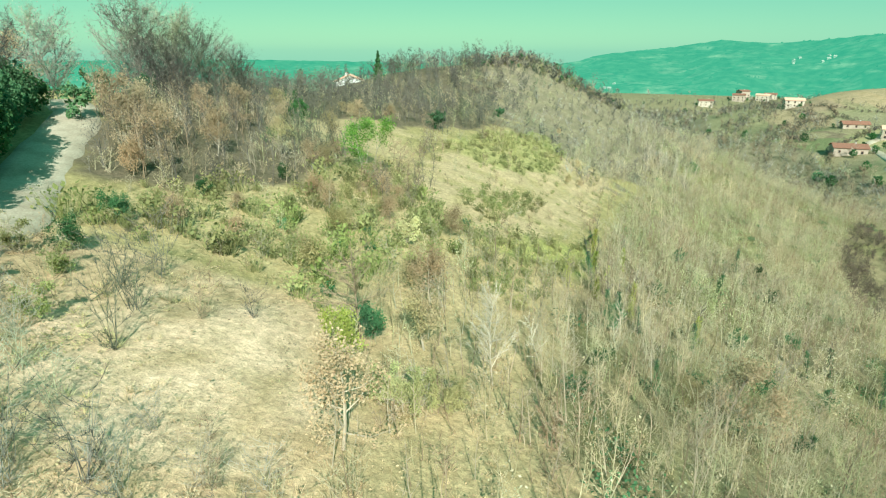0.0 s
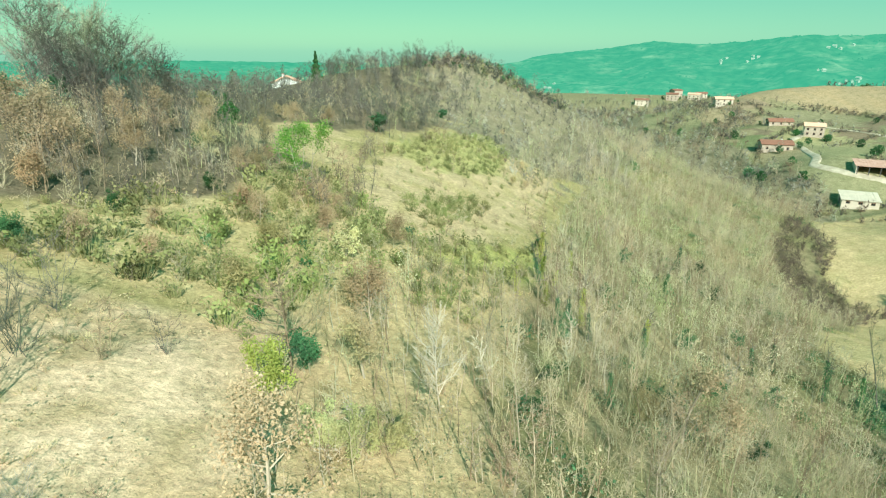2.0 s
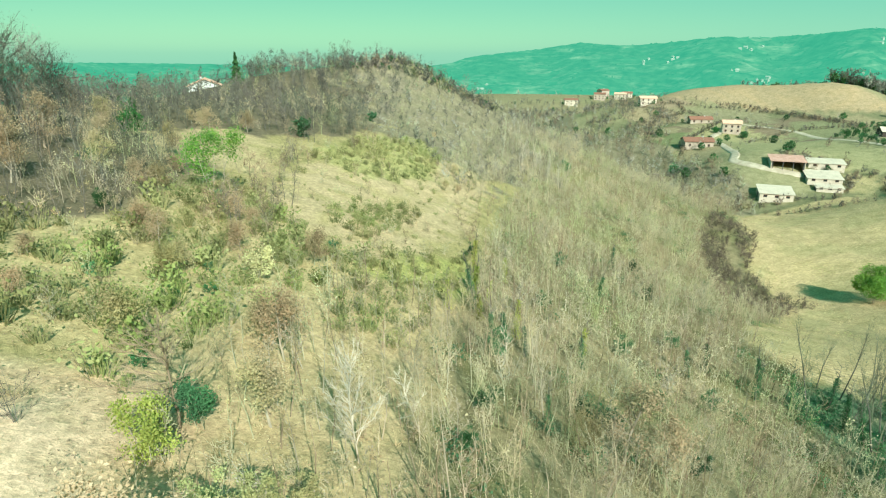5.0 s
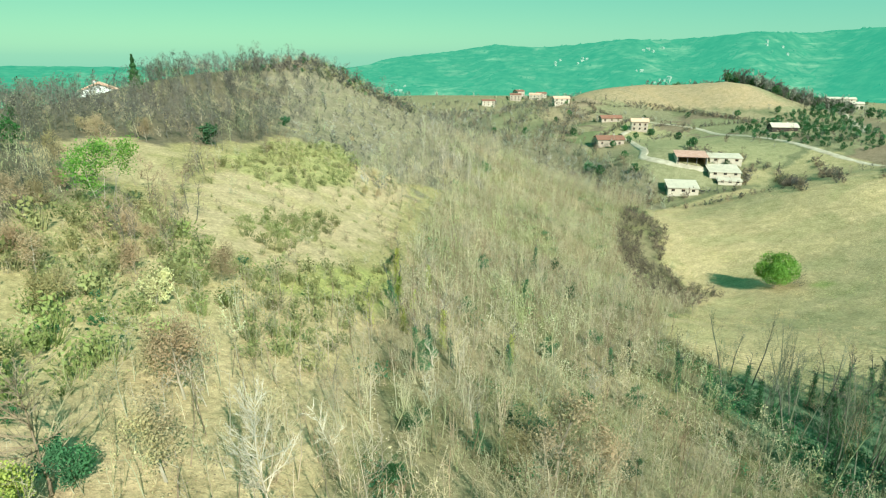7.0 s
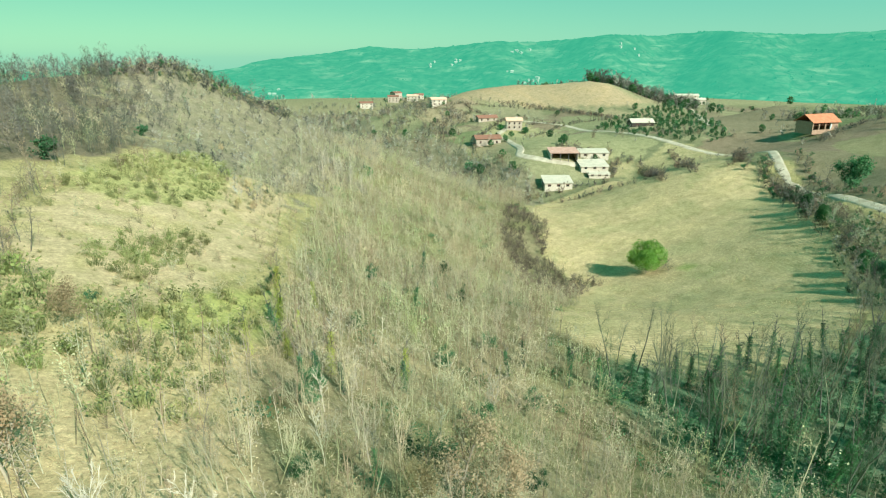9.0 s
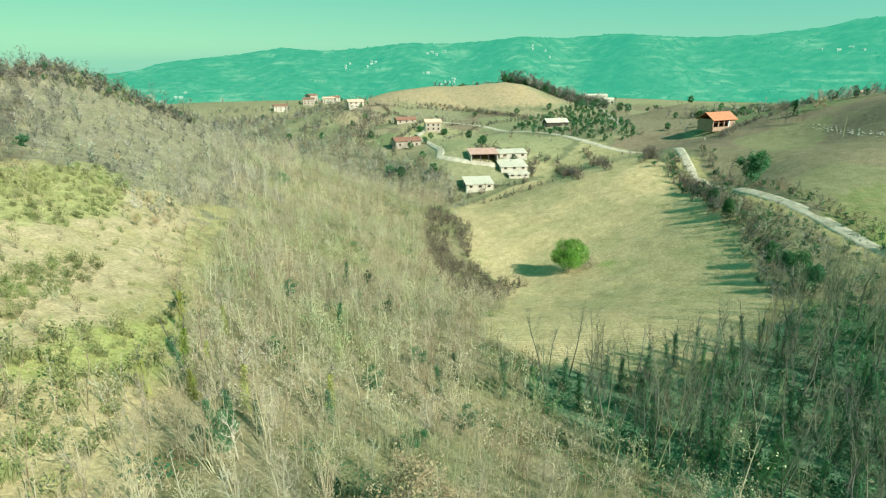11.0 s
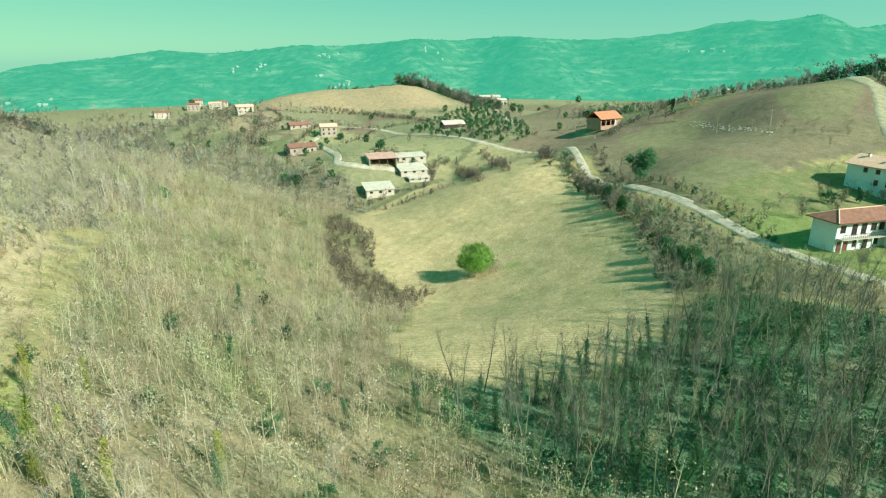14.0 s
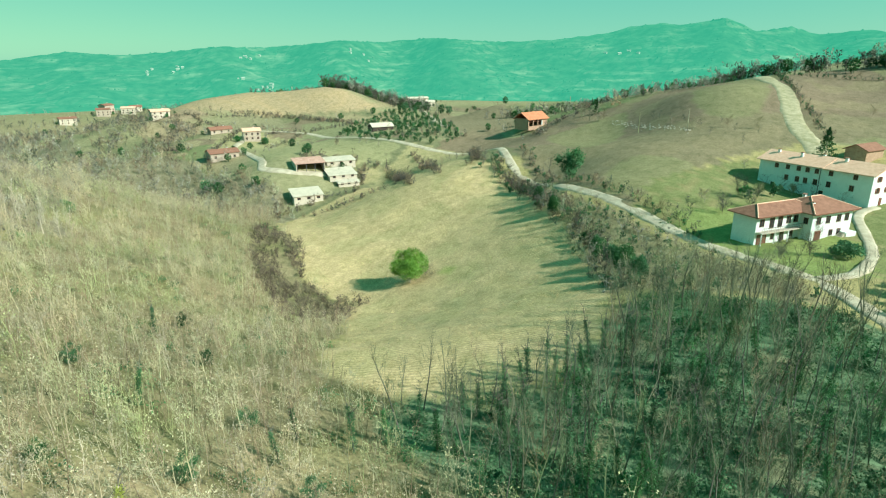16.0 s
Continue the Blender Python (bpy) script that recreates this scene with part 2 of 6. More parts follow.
PATCH = [(0, 103), (5, 118), (14, 136), (26, 153), (30, 142), (23, 116), (12, 101), (6, 99)]
GLADE = [(-19, 84), (-22, 95), (-20, 103), (-15, 112), (-8, 109), (-6, 97), (-4, 86), (-10, 84)]
MIDDLE = [(-4, 14), (5, 13), (8, 42), (14, 56), (6, 60), (-3, 48), (-7, 36)]
DARKP = [(2, 77), (6, 82), (12, 89), (17, 91), (14, 83), (10, 75), (6, 69), (3, 71)]

# meadows, stubble and fallow between the farms
MEADOWS = [
    ([(150, 309), (167, 321), (180, 305), (178, 280), (165, 282)], (0.27, 0.285, 0.15)),
    ([(200, 300), (225, 332), (252, 348), (264, 330), (240, 300), (215, 275)], (0.32, 0.31, 0.175)),
    ([(182, 240), (205, 268), (222, 305), (262, 320), (268, 300), (245, 240), (243, 205), (222, 196), (205, 205)], (0.3, 0.3, 0.175)),
    ([(205, 200), (232, 190), (244, 200), (243, 165), (205, 138), (180, 150)], (0.36, 0.33, 0.19)),
    ([(246, 345), (300, 345), (325, 390), (300, 415), (262, 400)], (0.26, 0.25, 0.165)),
    ([(215, 360), (250, 372), (262, 400), (240, 430), (212, 400)], (0.33, 0.28, 0.19)),
    ([(265, 420), (296, 420), (282, 470), (262, 470)], (0.34, 0.27, 0.2)),
    ([(275, 255), (330, 300), (340, 350), (300, 340), (268, 300)], (0.24, 0.25, 0.15)),
]

# one sheet of land out to the horizon, finest where the camera passes
def axis(lo, hi, step, far_lo, far_hi):
    a = list(np.arange(lo, hi + 0.1, step))
    g = step
    while a[-1] < far_hi:
        g *= 1.16
        a.append(a[-1] + g)
    g, b = step, [lo]
    while b[-1] > far_lo:
        g *= 1.16
        b.append(b[-1] - g)
    return np.array(b[:0:-1] + a)


gx, gy = axis(-46, 330, 2.0, -4200, 4200), axis(-20, 330, 2.0, -4200, 4200)
GX, GY = np.meshgrid(gx, gy)
near = np.clip(1 - np.hypot(GX - 60, GY - 80) / 400, 0, 1)
GZ = height(GX, GY) + near * 0.25 * waves(GX, GY, 14, 3) + near * 0.12 * waves(GX, GY, 5, 4)
ny, nx = GX.shape


def fast_mesh(name, verts, faces, mat, smooth=True):
    """A mesh from arrays; faces: an n x 3 or n x 4 array."""
    me = bpy.data.meshes.new(name)
    k = faces.shape[1]
    me.vertices.add(len(verts))
    me.vertices.foreach_set("co", np.ascontiguousarray(verts, np.float32).ravel())
    me.loops.add(faces.size)
    me.loops.foreach_set("vertex_index", np.ascontiguousarray(faces, np.int32).ravel())
    me.polygons.add(len(faces))
    me.polygons.foreach_set("loop_start", np.arange(0, faces.size, k, dtype=np.int32))
    me.update(calc_edges=True)
    me.polygons.foreach_set("use_smooth", np.full(len(faces), smooth))
    if mat:
        me.materials.append(mat)
    me.validate()
    return me


def sheet_faces(rows, cols):
    i = np.arange(rows - 1)[:, None] * cols + np.arange(cols - 1)[None]
    return np.stack([i, i + 1, i + cols + 1, i + cols], -1).reshape(-1, 4)


def cover(x, y):
    """What grows or lies on the land: its colour, place by place, with shade under the woods mixed in."""
    w1, w2, w3 = waves(x, y, 30, 11), waves(x, y, 9, 12), waves(x, y, 110, 13)
    jx, jy = x + 1.6 * w2, y + 1.6 * waves(x, y, 8, 14)
    col = np.empty((*x.shape, 3))
    col[:] = (0.34, 0.31, 0.16)
    def lay(mask, c, amount=1.0):
        col[mask] = col[mask] * (1 - amount) + np.array(c) * amount
    dist = np.hypot(x - 10, y - 10)
    # far patchwork of meadow, stubble and ploughed earth
    far = dist > 225
    cell = np.floor((x + 25 * w3) / 55) * 7.3 + np.floor((y + 30 * waves(x, y, 90, 15)) / 48) * 3.7
    pick = np.mod(np.abs(np.sin(cell * 12.9898) * 43758.5453), 1)
    for lo, c in ((0, (0.26, 0.26, 0.16)), (0.25, (0.19, 0.2, 0.12)), (0.5, (0.3, 0.27, 0.175)), (0.7, (0.18, 0.21, 0.11)), (0.85, (0.22, 0.185, 0.135))):
        lay(far & (pick >= lo), c)
    lay((y > 470) & (y < 900) & (x < 460) & (x > 60), (0.25, 0.24, 0.15), 0.75)
    for poly, tone in MEADOWS:
        lay(inside(x + 4 * w2, y + 4 * w1, poly), tone, 0.9)
    lay(inside(jx, jy, VALLEY), (0.23, 0.22, 0.155))
    lay(inside(jx, jy, RIDGE), (0.16, 0.145, 0.105))
    lay(inside(jx, jy, RIDGE) & (y + 8 * w1 > 128) & (x + 6 * w2 > 14), (0.25, 0.24, 0.185), 0.85)
    lay((x < -2) & (y < 36) & (y > 2), (0.54, 0.42, 0.285))
    # thicket litter darkened for the shade among the trees
    lay(inside(jx, jy, WOOD), (0.25, 0.225, 0.14))
    lay(inside(jx, jy, WOOD) & (dist < 62), (0.32, 0.28, 0.175), 0.8)
    # gaps between trees painted darker still, as shaded hollows
    lay(inside(jx, jy, WOOD) & (waves(x, y, 15, 79) < -0.55), (0.16, 0.16, 0.08), 0.9)
    lay(inside(jx, jy, WOOD) & (w1 > 0.4), (0.23, 0.23, 0.12), 0.7)
    # green floor with the grove's teal shade painted into its colour
    lay(inside(jx, jy, GROVE), (0.14, 0.22, 0.135))
    lay(inside(jx, jy, GROVE) & (w2 > 0.5), (0.26, 0.24, 0.16), 0.7)
    bx, by = x + 7 * w2 + 5 * w1, y + 6 * w2
    lay(inside(bx, by, FLANK), (0.21, 0.2, 0.155), 0.9)
    lay(inside(bx, by, FLANK) & (w2 > 0.35), (0.26, 0.25, 0.17), 0.8)
    lay(inside(jx, jy, SLOPE), (0.47, 0.39, 0.255))
    lay(inside(jx, jy, SLOPE) & (w2 > 0.45), (0.4, 0.355, 0.19), 0.8)
    lay(inside(jx, jy, SCRUB), (0.46, 0.4, 0.23), 0.8)
    lay(inside(jx, jy, HERBS), (0.35, 0.37, 0.14), 0.9)
    lay(inside(jx, jy, PATCH), (0.36, 0.37, 0.16), 0.8)
    lay(inside(jx, jy, MIDDLE), (0.5, 0.405, 0.255), 0.8)
    lay(inside(jx, jy, GLADE), (0.46, 0.39, 0.24), 0.9)
    lay(inside(jx, jy, CLEAR), (0.63, 0.5, 0.37))
    lay(inside(jx, jy, CLEAR) & (w2 > 0.25), (0.45, 0.355, 0.225), 0.8)
    lay(inside(jx, jy, PLOUGH), (0.215, 0.195, 0.135))
    lay(inside(jx, jy, PLOUGH) & (x + 6 * w1 > 250 - 0.45 * (y - 60)), (0.21, 0.175, 0.135))
    lay(inside(jx, jy, PLOUGH) & (w1 > 0.3), (0.25, 0.22, 0.15), 0.6)
    lay(inside(jx, jy, PLOUGH) & (w3 > 0.3), (0.22, 0.23, 0.13), 0.7)
    lay(inside(jx, jy, [(455, 328), (368, 206), (300, 160), (278, 158), (267, 179), (304, 226), (380, 290)]), (0.24, 0.205, 0.145), 0.9)
    lay(inside(jx, jy, LAWN), (0.19, 0.215, 0.1))
    lay(inside(jx, jy, LAWN) & (w2 > 0.4), (0.28, 0.25, 0.14), 0.7)
    lay(inside(jx, jy, [(121, 22), (138, 44), (156, 52), (168, 38), (152, 14), (130, 12)]), (0.22, 0.28, 0.1), 0.8)
    lay(inside(jx, jy, BAND), (0.25, 0.24, 0.15))
    lay(inside(x, y, FIELD), (0.47, 0.395, 0.245))
    lay(inside(x, y, FIELD) & (w1 > 0.35), (0.38, 0.36, 0.2), 0.5)
    lay(inside(x, y, FIELD) & (w1 < -0.5), (0.5, 0.42, 0.25), 0.6)
    lay(np.hypot(x - 127, y - 97) < 2.4 + w2, (0.3, 0.37, 0.12), 0.7)
    lay(inside(x, y, TAN), (0.36, 0.3, 0.205))
    lay(inside(x, y, TAN) & (np.mod((x * 0.6 + y * 0.8) / 17 + 0.4 * w1, 1) < 0.4), (0.4, 0.32, 0.21), 0.8)
    return col


me = fast_mesh("ground", np.stack([GX, GY, GZ], -1).reshape(-1, 3), sheet_faces(ny, nx), None)
ca = me.color_attributes.new("cover", "FLOAT_COLOR", "POINT")
rgb = cover(GX, GY).reshape(-1, 3)
ca.data.foreach_set("color", np.column_stack([rgb, np.ones(len(rgb))]).astype(np.float32).ravel())
rows_at = me.attributes.new("rows", "FLOAT", "POINT")
rows_at.data.foreach_set("value", (inside(GX, GY, FIELD) + 0.6 * inside(GX, GY, PLOUGH) + 0.8 * inside(GX, GY, TAN)).astype(np.float32).ravel())
EARTH, en, elk, eb = material("grass_and_earth", 0.95, 0.05)
att = en.new("ShaderNodeVertexColor")
att.layer_name = "cover"
ep = position(en)
e1, e2, e3 = noise_node(en, elk, 0.35, 5, ep, 0.7), noise_node(en, elk, 2.2, 5, ep, 0.7), noise_node(en, elk, 11, 3, ep)
ec = mixed(en, elk, att.outputs[0], ramp(en, elk, e1, [(0.3, (0.75, 0.77, 0.65)), (0.7, (1.22, 1.16, 1.12))]), 1.0, "MULTIPLY")
ec = mixed(en, elk, ec, ramp(en, elk, e2, [(0.28, (0.6, 0.6, 0.55)), (0.72, (1.3, 1.28, 1.2))]), 1.0, "MULTIPLY")
ec = mixed(en, elk, ec, ramp(en, elk, e3, [(0.25, (0.75, 0.75, 0.75)), (0.75, (1.15, 1.15, 1.15))]), 1.0, "MULTIPLY")
row = en.new("ShaderNodeTexWave")
row.wave_type, row.bands_direction = "BANDS", "X"
turned = en.new("ShaderNodeMapping")
turned.inputs["Rotation"].default_value = (0, 0, radians(-38))
elk.new(ep, turned.inputs["Vector"])
elk.new(turned.outputs[0], row.inputs["Vector"])
row.inputs["Scale"].default_value, row.inputs["Distortion"].default_value = 0.4, 1.4
row.inputs["Detail"].default_value, row.inputs["Detail Scale"].default_value = 3.0, 0.6
fieldness = en.new("ShaderNodeAttribute")
fieldness.attribute_name = "rows"
rowcol = ramp(en, elk, row.outputs["Fac"], [(0.2, (0.88, 0.88, 0.85)), (0.8, (1.1, 1.08, 1.06))])
ec = mixed(en, elk, ec, mixed(en, elk, ec, rowcol, 1.0, "MULTIPLY"), fieldness.outputs["Fac"])
elk.new(ec, eb.inputs["Base Color"])
bump(en, elk, eb, e2, 0.3, 0.5)
me.materials.append(EARTH)
tagged(new("ground", me), "rolling winter land of dry grass, stubble and leaf litter", "ground", kind="structure")

# ---- distant hills, hazy and far beyond the valley ----
SKYLINE = [(-80, -0.85), (-18, -0.75), (-9.7, -0.9), (8.2, -1.26), (10.0, -1.09), (11.8, -0.95), (14.6, -0.2), (16.2, -0.06), (21.2, 0.5), (24.2, 0.98), (26.6, 0.78), (29.4, 0.74), (30.9, 0.88), (35.4, 1.4), (40.0, 1.36), (43.0, 1.58), (46.5, 1.95), (50.1, 1.8), (54.8, 2.1), (58.8, 1.84), (61.0, 1.72), (65.5, 1.83), (69.9, 2.26), (72.2, 2.8), (75.1, 3.06), (76.3, 2.8), (79.7, 3.38), (82.2, 2.21), (84.6, 2.52), (86.7, 1.78), (89.6, 2.11), (91.3, 1.81), (105, 3.0), (150, 2.0)]
ha = np.radians(np.arange(-75, 150, 0.4))
hr = np.geomspace(1420, 3300, 70)
HA, HR = np.meshgrid(ha, hr)
hx, hy = HR * np.sin(HA), HR * np.cos(HA)
top = np.interp(np.degrees(HA), [a for a, _ in SKYLINE], [e for _, e in SKYLINE])
crest = 2350 + 200 * waves(hx * 0 + np.degrees(HA) * 20, hy * 0, 400, 31)
u = np.clip((HR - 1420) / (crest - 1420), 0, 1)
rise = u ** 1.2
zt = crest * np.tan(np.radians(top))
spur = waves(hx, hy, 1000, 32) * 24 + waves(hx, hy, 480, 33) * 16 + waves(hx, hy, 240, 34) * 7 + waves(hx, hy, 110, 35) * 2
hz = -165 + (zt + 165) * rise + spur * np.minimum(1, u * 3) * (1 - u) ** 0.7 * 1.1
hz = np.where(HR > crest, zt - (HR - crest) * 0.25, hz)
me = fast_mesh("distant_hills", np.stack([hx, hy, hz], -1).reshape(-1, 3), sheet_faces(len(hr), len(ha))[:, ::-1], None)
HILLS, hn, hl, hb = material("hazy_wooded_hills", 1.0, 0.0)
hp = position(hn)
h1, h2 = noise_node(hn, hl, 0.008, 6, hp, 0.65), noise_node(hn, hl, 0.03, 4, hp, 0.65)
flat = hn.new("ShaderNodeMapping")
flat.inputs["Rotation"].default_value, flat.inputs["Scale"].default_value = (0, 0, radians(35)), (0.8, 1.2, 1.0)
hl.new(hp, flat.inputs["Vector"])
hv = hn.new("ShaderNodeTexVoronoi")
hv.inputs["Scale"].default_value = 0.021
hl.new(flat.outputs[0], hv.inputs["Vector"])
hedge = hn.new("ShaderNodeTexVoronoi")
hedge.feature = "DISTANCE_TO_EDGE"
hedge.inputs["Scale"].default_value = 0.021
hl.new(flat.outputs[0], hedge.inputs["Vector"])
cells = ramp(hn, hl, hv.outputs["Color"], [(0.25, (0.03, 0.045, 0.025)), (0.5, (0.045, 0.06, 0.035)), (0.68, (0.05, 0.062, 0.038)), (0.85, (0.07, 0.072, 0.048))])
cells = mixed(hn, hl, (0.02, 0.04, 0.02), cells, ramp(hn, hl, hedge.outputs["Distance"], [(0.02, (0, 0, 0)), (0.1, (1, 1, 1))]))
level = hn.new("ShaderNodeMapping")
level.inputs["Scale"].default_value = (0.006, 0.006, 0.07)
hl.new(hp, level.inputs["Vector"])
strip = noise_node(hn, hl, 1.0, 5, level.outputs[0], 0.6)
cells = mixed(hn, hl, cells, (0.11, 0.115, 0.075), ramp(hn, hl, strip, [(0.54, (0, 0, 0)), (0.64, (0.8, 0.8, 0.8))]))
cells = mixed(hn, hl, cells, (0.015, 0.03, 0.015), ramp(hn, hl, strip, [(0.36, (0.8, 0.8, 0.8)), (0.45, (0, 0, 0))]))
hc = mixed(hn, hl, (0.022, 0.036, 0.018), cells, ramp(hn, hl, h1, [(0.4, (0, 0, 0)), (0.56, (1, 1, 1))]))
hc = mixed(hn, hl, hc, ramp(hn, hl, h2, [(0.34, (0.4, 0.4, 0.4)), (0.66, (1.4, 1.4, 1.4))]), 1.0, "MULTIPLY")
hl.new(hc, hb.inputs["Base Color"])
# distance haze put in as an even blue-green glow of the slopes
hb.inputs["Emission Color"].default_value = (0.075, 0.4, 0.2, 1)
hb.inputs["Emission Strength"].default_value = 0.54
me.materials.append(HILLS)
tagged(new("distant_hills", me), "distant wooded hills, their blue-green haze put in as a glow", "hills", kind="structure")

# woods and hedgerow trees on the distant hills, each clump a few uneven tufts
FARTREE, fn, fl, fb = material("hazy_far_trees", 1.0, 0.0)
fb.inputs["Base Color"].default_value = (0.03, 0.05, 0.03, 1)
# the trees glow blue-green in place of haze before them
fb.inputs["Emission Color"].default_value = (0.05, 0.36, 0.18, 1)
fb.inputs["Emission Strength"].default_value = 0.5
trng = np.random.default_rng(91)
ti, tj = trng.integers(1, len(hr) - 1, 26000), trng.integers(150, len(ha) - 130, 26000)
tx, ty, tz = hx[ti, tj] + trng.normal(0, 6, 26000), hy[ti, tj] + trng.normal(0, 6, 26000), hz[ti, tj]
edge = np.minimum(np.abs(waves(tx, ty, 420, 92)), np.abs(waves(tx, ty, 330, 93)))
keep = ((edge < 0.03) | (waves(tx, ty, 300, 94) > 1.15) | (trng.uniform(0, 1, 26000) < 0.02)) & (hr[ti] < crest[ti, tj] + 15)
tx, ty, tz = tx[keep], ty[keep], tz[keep]
ball = np.array([(1, 0, 0), (0.2, 0.95, 0), (-0.8, 0.5, 0), (-0.7, -0.6, 0), (0.3, -1, 0), (0, 0, 1.1)])
fan = np.array([(i, (i + 1) % 5, 5) for i in range(5)])
size = trng.uniform(1.6, 4.2, (len(tx), 1, 1))
tv = ball[None] * trng.uniform(0.7, 1.3, (len(tx), 6, 3)) * size * np.array([1.3, 1.3, 1.0]) + np.stack([tx, ty, tz - 1], -1)[:, None]
tf = fan[None] + (np.arange(len(tx)) * 6)[:, None, None]
tagged(new("distant_trees", fast_mesh("distant_trees", tv.reshape(-1, 3), tf.reshape(-1, 3), FARTREE, False)), "woods and hedgerow trees on the far hills, haze put in as a glow", "trees", kind="stuff")


# ---- roads ----
def smooth_line(pts, step=2.0):
    p = np.array(pts, float)
    for _ in range(3):
        q = np.empty((2 * len(p) - 2, 2))
        q[0::2], q[1::2] = p[:-1] * 0.75 + p[1:] * 0.25, p[:-1] * 0.25 + p[1:] * 0.75
        p = np.vstack([p[:1], q, p[-1:]])
    d = np.r_[0, np.cumsum(np.hypot(*np.diff(p, axis=0).T))]
    s = np.linspace(0, d[-1], max(3, int(d[-1] / step)))
    return np.column_stack([np.interp(s, d, p[:, 0]), np.interp(s, d, p[:, 1])])


def road(name, label, pts, width, lift=0.12, mat=None):
    p = smooth_line(pts)
    t = np.gradient(p, axis=0)
    t /= np.linalg.norm(t, axis=1)[:, None]
    nrm = np.column_stack([-t[:, 1], t[:, 0]])
    rows = []
    wob = 1 + 0.08 * waves(p[:, 0], p[:, 1], 11, 41)
    for k, drop in ((-0.62, -0.6), (-0.5, 0), (-0.28, 0.03), (0, 0.1), (0.28, 0.03), (0.5, 0), (0.62, -0.6)):
        q = p + nrm * (width * k * wob)[:, None]
        z = np.maximum(height(q[:, 0], q[:, 1]), height(p[:, 0], p[:, 1]) - 0.4) + lift + 0.12 + drop
        rows.append(np.column_stack([q, z]))
    v = np.stack(rows, 1)
    me = fast_mesh(name, v.reshape(-1, 3), sheet_faces(len(p), 7), mat or GRAVEL)
    return tagged(new(name, me), label, "road", kind="structure")


MAIN = [(96, 2), (108.6, 11.2), (120.3, 20.4), (128.1, 29.6), (138, 41.1), (146.8, 50.1), (157.3, 64), (169.2, 82.5), (188.9, 104.6), (199, 117.4), (211, 127), (228, 139), (237, 152), (241, 167), (244, 206), (262, 262), (278, 298), (279, 318), (262, 350)]
road("road", "pale gravel country road between field and lawns", MAIN, 3.1, 0.0)
road("farm_lane", "pale gravel lane leading to farm sheds", [(250, 330), (219, 307.8), (203, 268), (181, 231), (174, 226), (179, 213), (188, 205), (200, 200)], 3.2)
road("hill_lane", "pale lane climbing to a hilltop house", [(300, 214), (347, 253), (435, 329), (500, 388), (551, 431)], 5)
TRACK = [(205, 20), (232, 27.5), (241, 32), (256, 36.2), (273, 39.6), (292, 44.2), (312, 50), (326, 54.3), (345, 62)]
road("field_track", "grassy dirt track up the ploughed slope", TRACK, 6.0, mat=RUTS)
for side in (-1.0, 1.0):
    road("wheel_track", "pale worn wheel rut of the dirt track", [(x - 0.27 * side, y + 0.96 * side) for x, y in TRACK], 1.0, 0.06)
road("driveway", "gravel driveway curving to the houses", [(120.8, 19.7), (127, 15), (134.5, 13.4), (143.7, 11.8), (157.3, 12.8), (175, 15.4), (184, 11)], 2.0, 0.16)
road("ridge_road", "shaded pale gravel road along the ridge", [(-24, 22), (-28.5, 36.1), (-31.2, 42.4), (-34.7, 50.6), (-37, 57.8), (-39.6, 64.5), (-44, 70), (-52, 74)], 4.2)


# ---- plants ----
def spokes(segs, sides=3):
    """Tapered rods from rows of (start, end, radius, radius): vertices and triangles."""
    s = np.array(segs, float)
    a, b, ra, rb = s[:, 0:3], s[:, 3:6], s[:, 6], s[:, 7]
    d = b - a
    d /= np.maximum(np.linalg.norm(d, axis=1), 1e-6)[:, None]
    ref = np.where(np.abs(d[:, 2:3]) > 0.9, np.array([[1.0, 0, 0]]), np.array([[0, 0, 1.0]]))
    e1 = np.cross(d, ref)
    e1 /= np.linalg.norm(e1, axis=1)[:, None]
    e2 = np.cross(d, e1)
    ang = np.arange(sides) * 2 * np.pi / sides
    ring = e1[:, None] * np.cos(ang)[None, :, None] + e2[:, None] * np.sin(ang)[None, :, None]
    v = np.concatenate([a[:, None] + ring * ra[:, None, None], b[:, None] + ring * rb[:, None, None]], 1)
    n = len(s)
    i = np.arange(sides)
    j = (i + 1) % sides
    quad = np.concatenate([np.stack([i, j, j + sides], 1), np.stack([i, j + sides, i + sides], 1)])
    f = (quad[None] + (np.arange(n) * 2 * sides)[:, None, None]).reshape(-1, 3)
    return v.reshape(-1, 3), f


def cones(segs, sides=3):
    """Thin twigs: three-sided spikes."""
    s = np.array(segs, float)
    v, f = spokes(s, 3)
    n = len(s)
    v = v.reshape(n, 6, 3)
    v = np.concatenate([v[:, :3], v[:, 3:].mean(1, keepdims=True)], 1)
    t = np.array([[0, 1, 3], [1, 2, 3], [2, 0, 3]])[:sides]
    return v.reshape(-1, 3), (t[None] + (np.arange(n) * 4)[:, None, None]).reshape(-1, 3)


def leaves(rng, centres, size, flat=0.0):
    """Small folded leaf clumps: two triangles each, turned at random."""
    c = np.array(centres, float)
    n = len(c)
    a = rng.normal(size=(n, 3))
    a[:, 2] *= 1 - flat
    a /= np.linalg.norm(a, axis=1)[:, None]
    b = np.cross(a, rng.normal(size=(n, 3)))
    b /= np.linalg.norm(b, axis=1)[:, None]
    s = size * rng.uniform(0.6, 1.4, (n, 1))
    v = np.stack([c - a * s, c + b * s * 0.6, c + a * s, c - b * s * 0.6 + np.cross(a, b) * s * 0.4], 1)
    t = np.array([[0, 1, 2], [0, 2, 3]])
    return v.reshape(-1, 3), (t[None] + (np.arange(n) * 4)[:, None, None]).reshape(-1, 3)


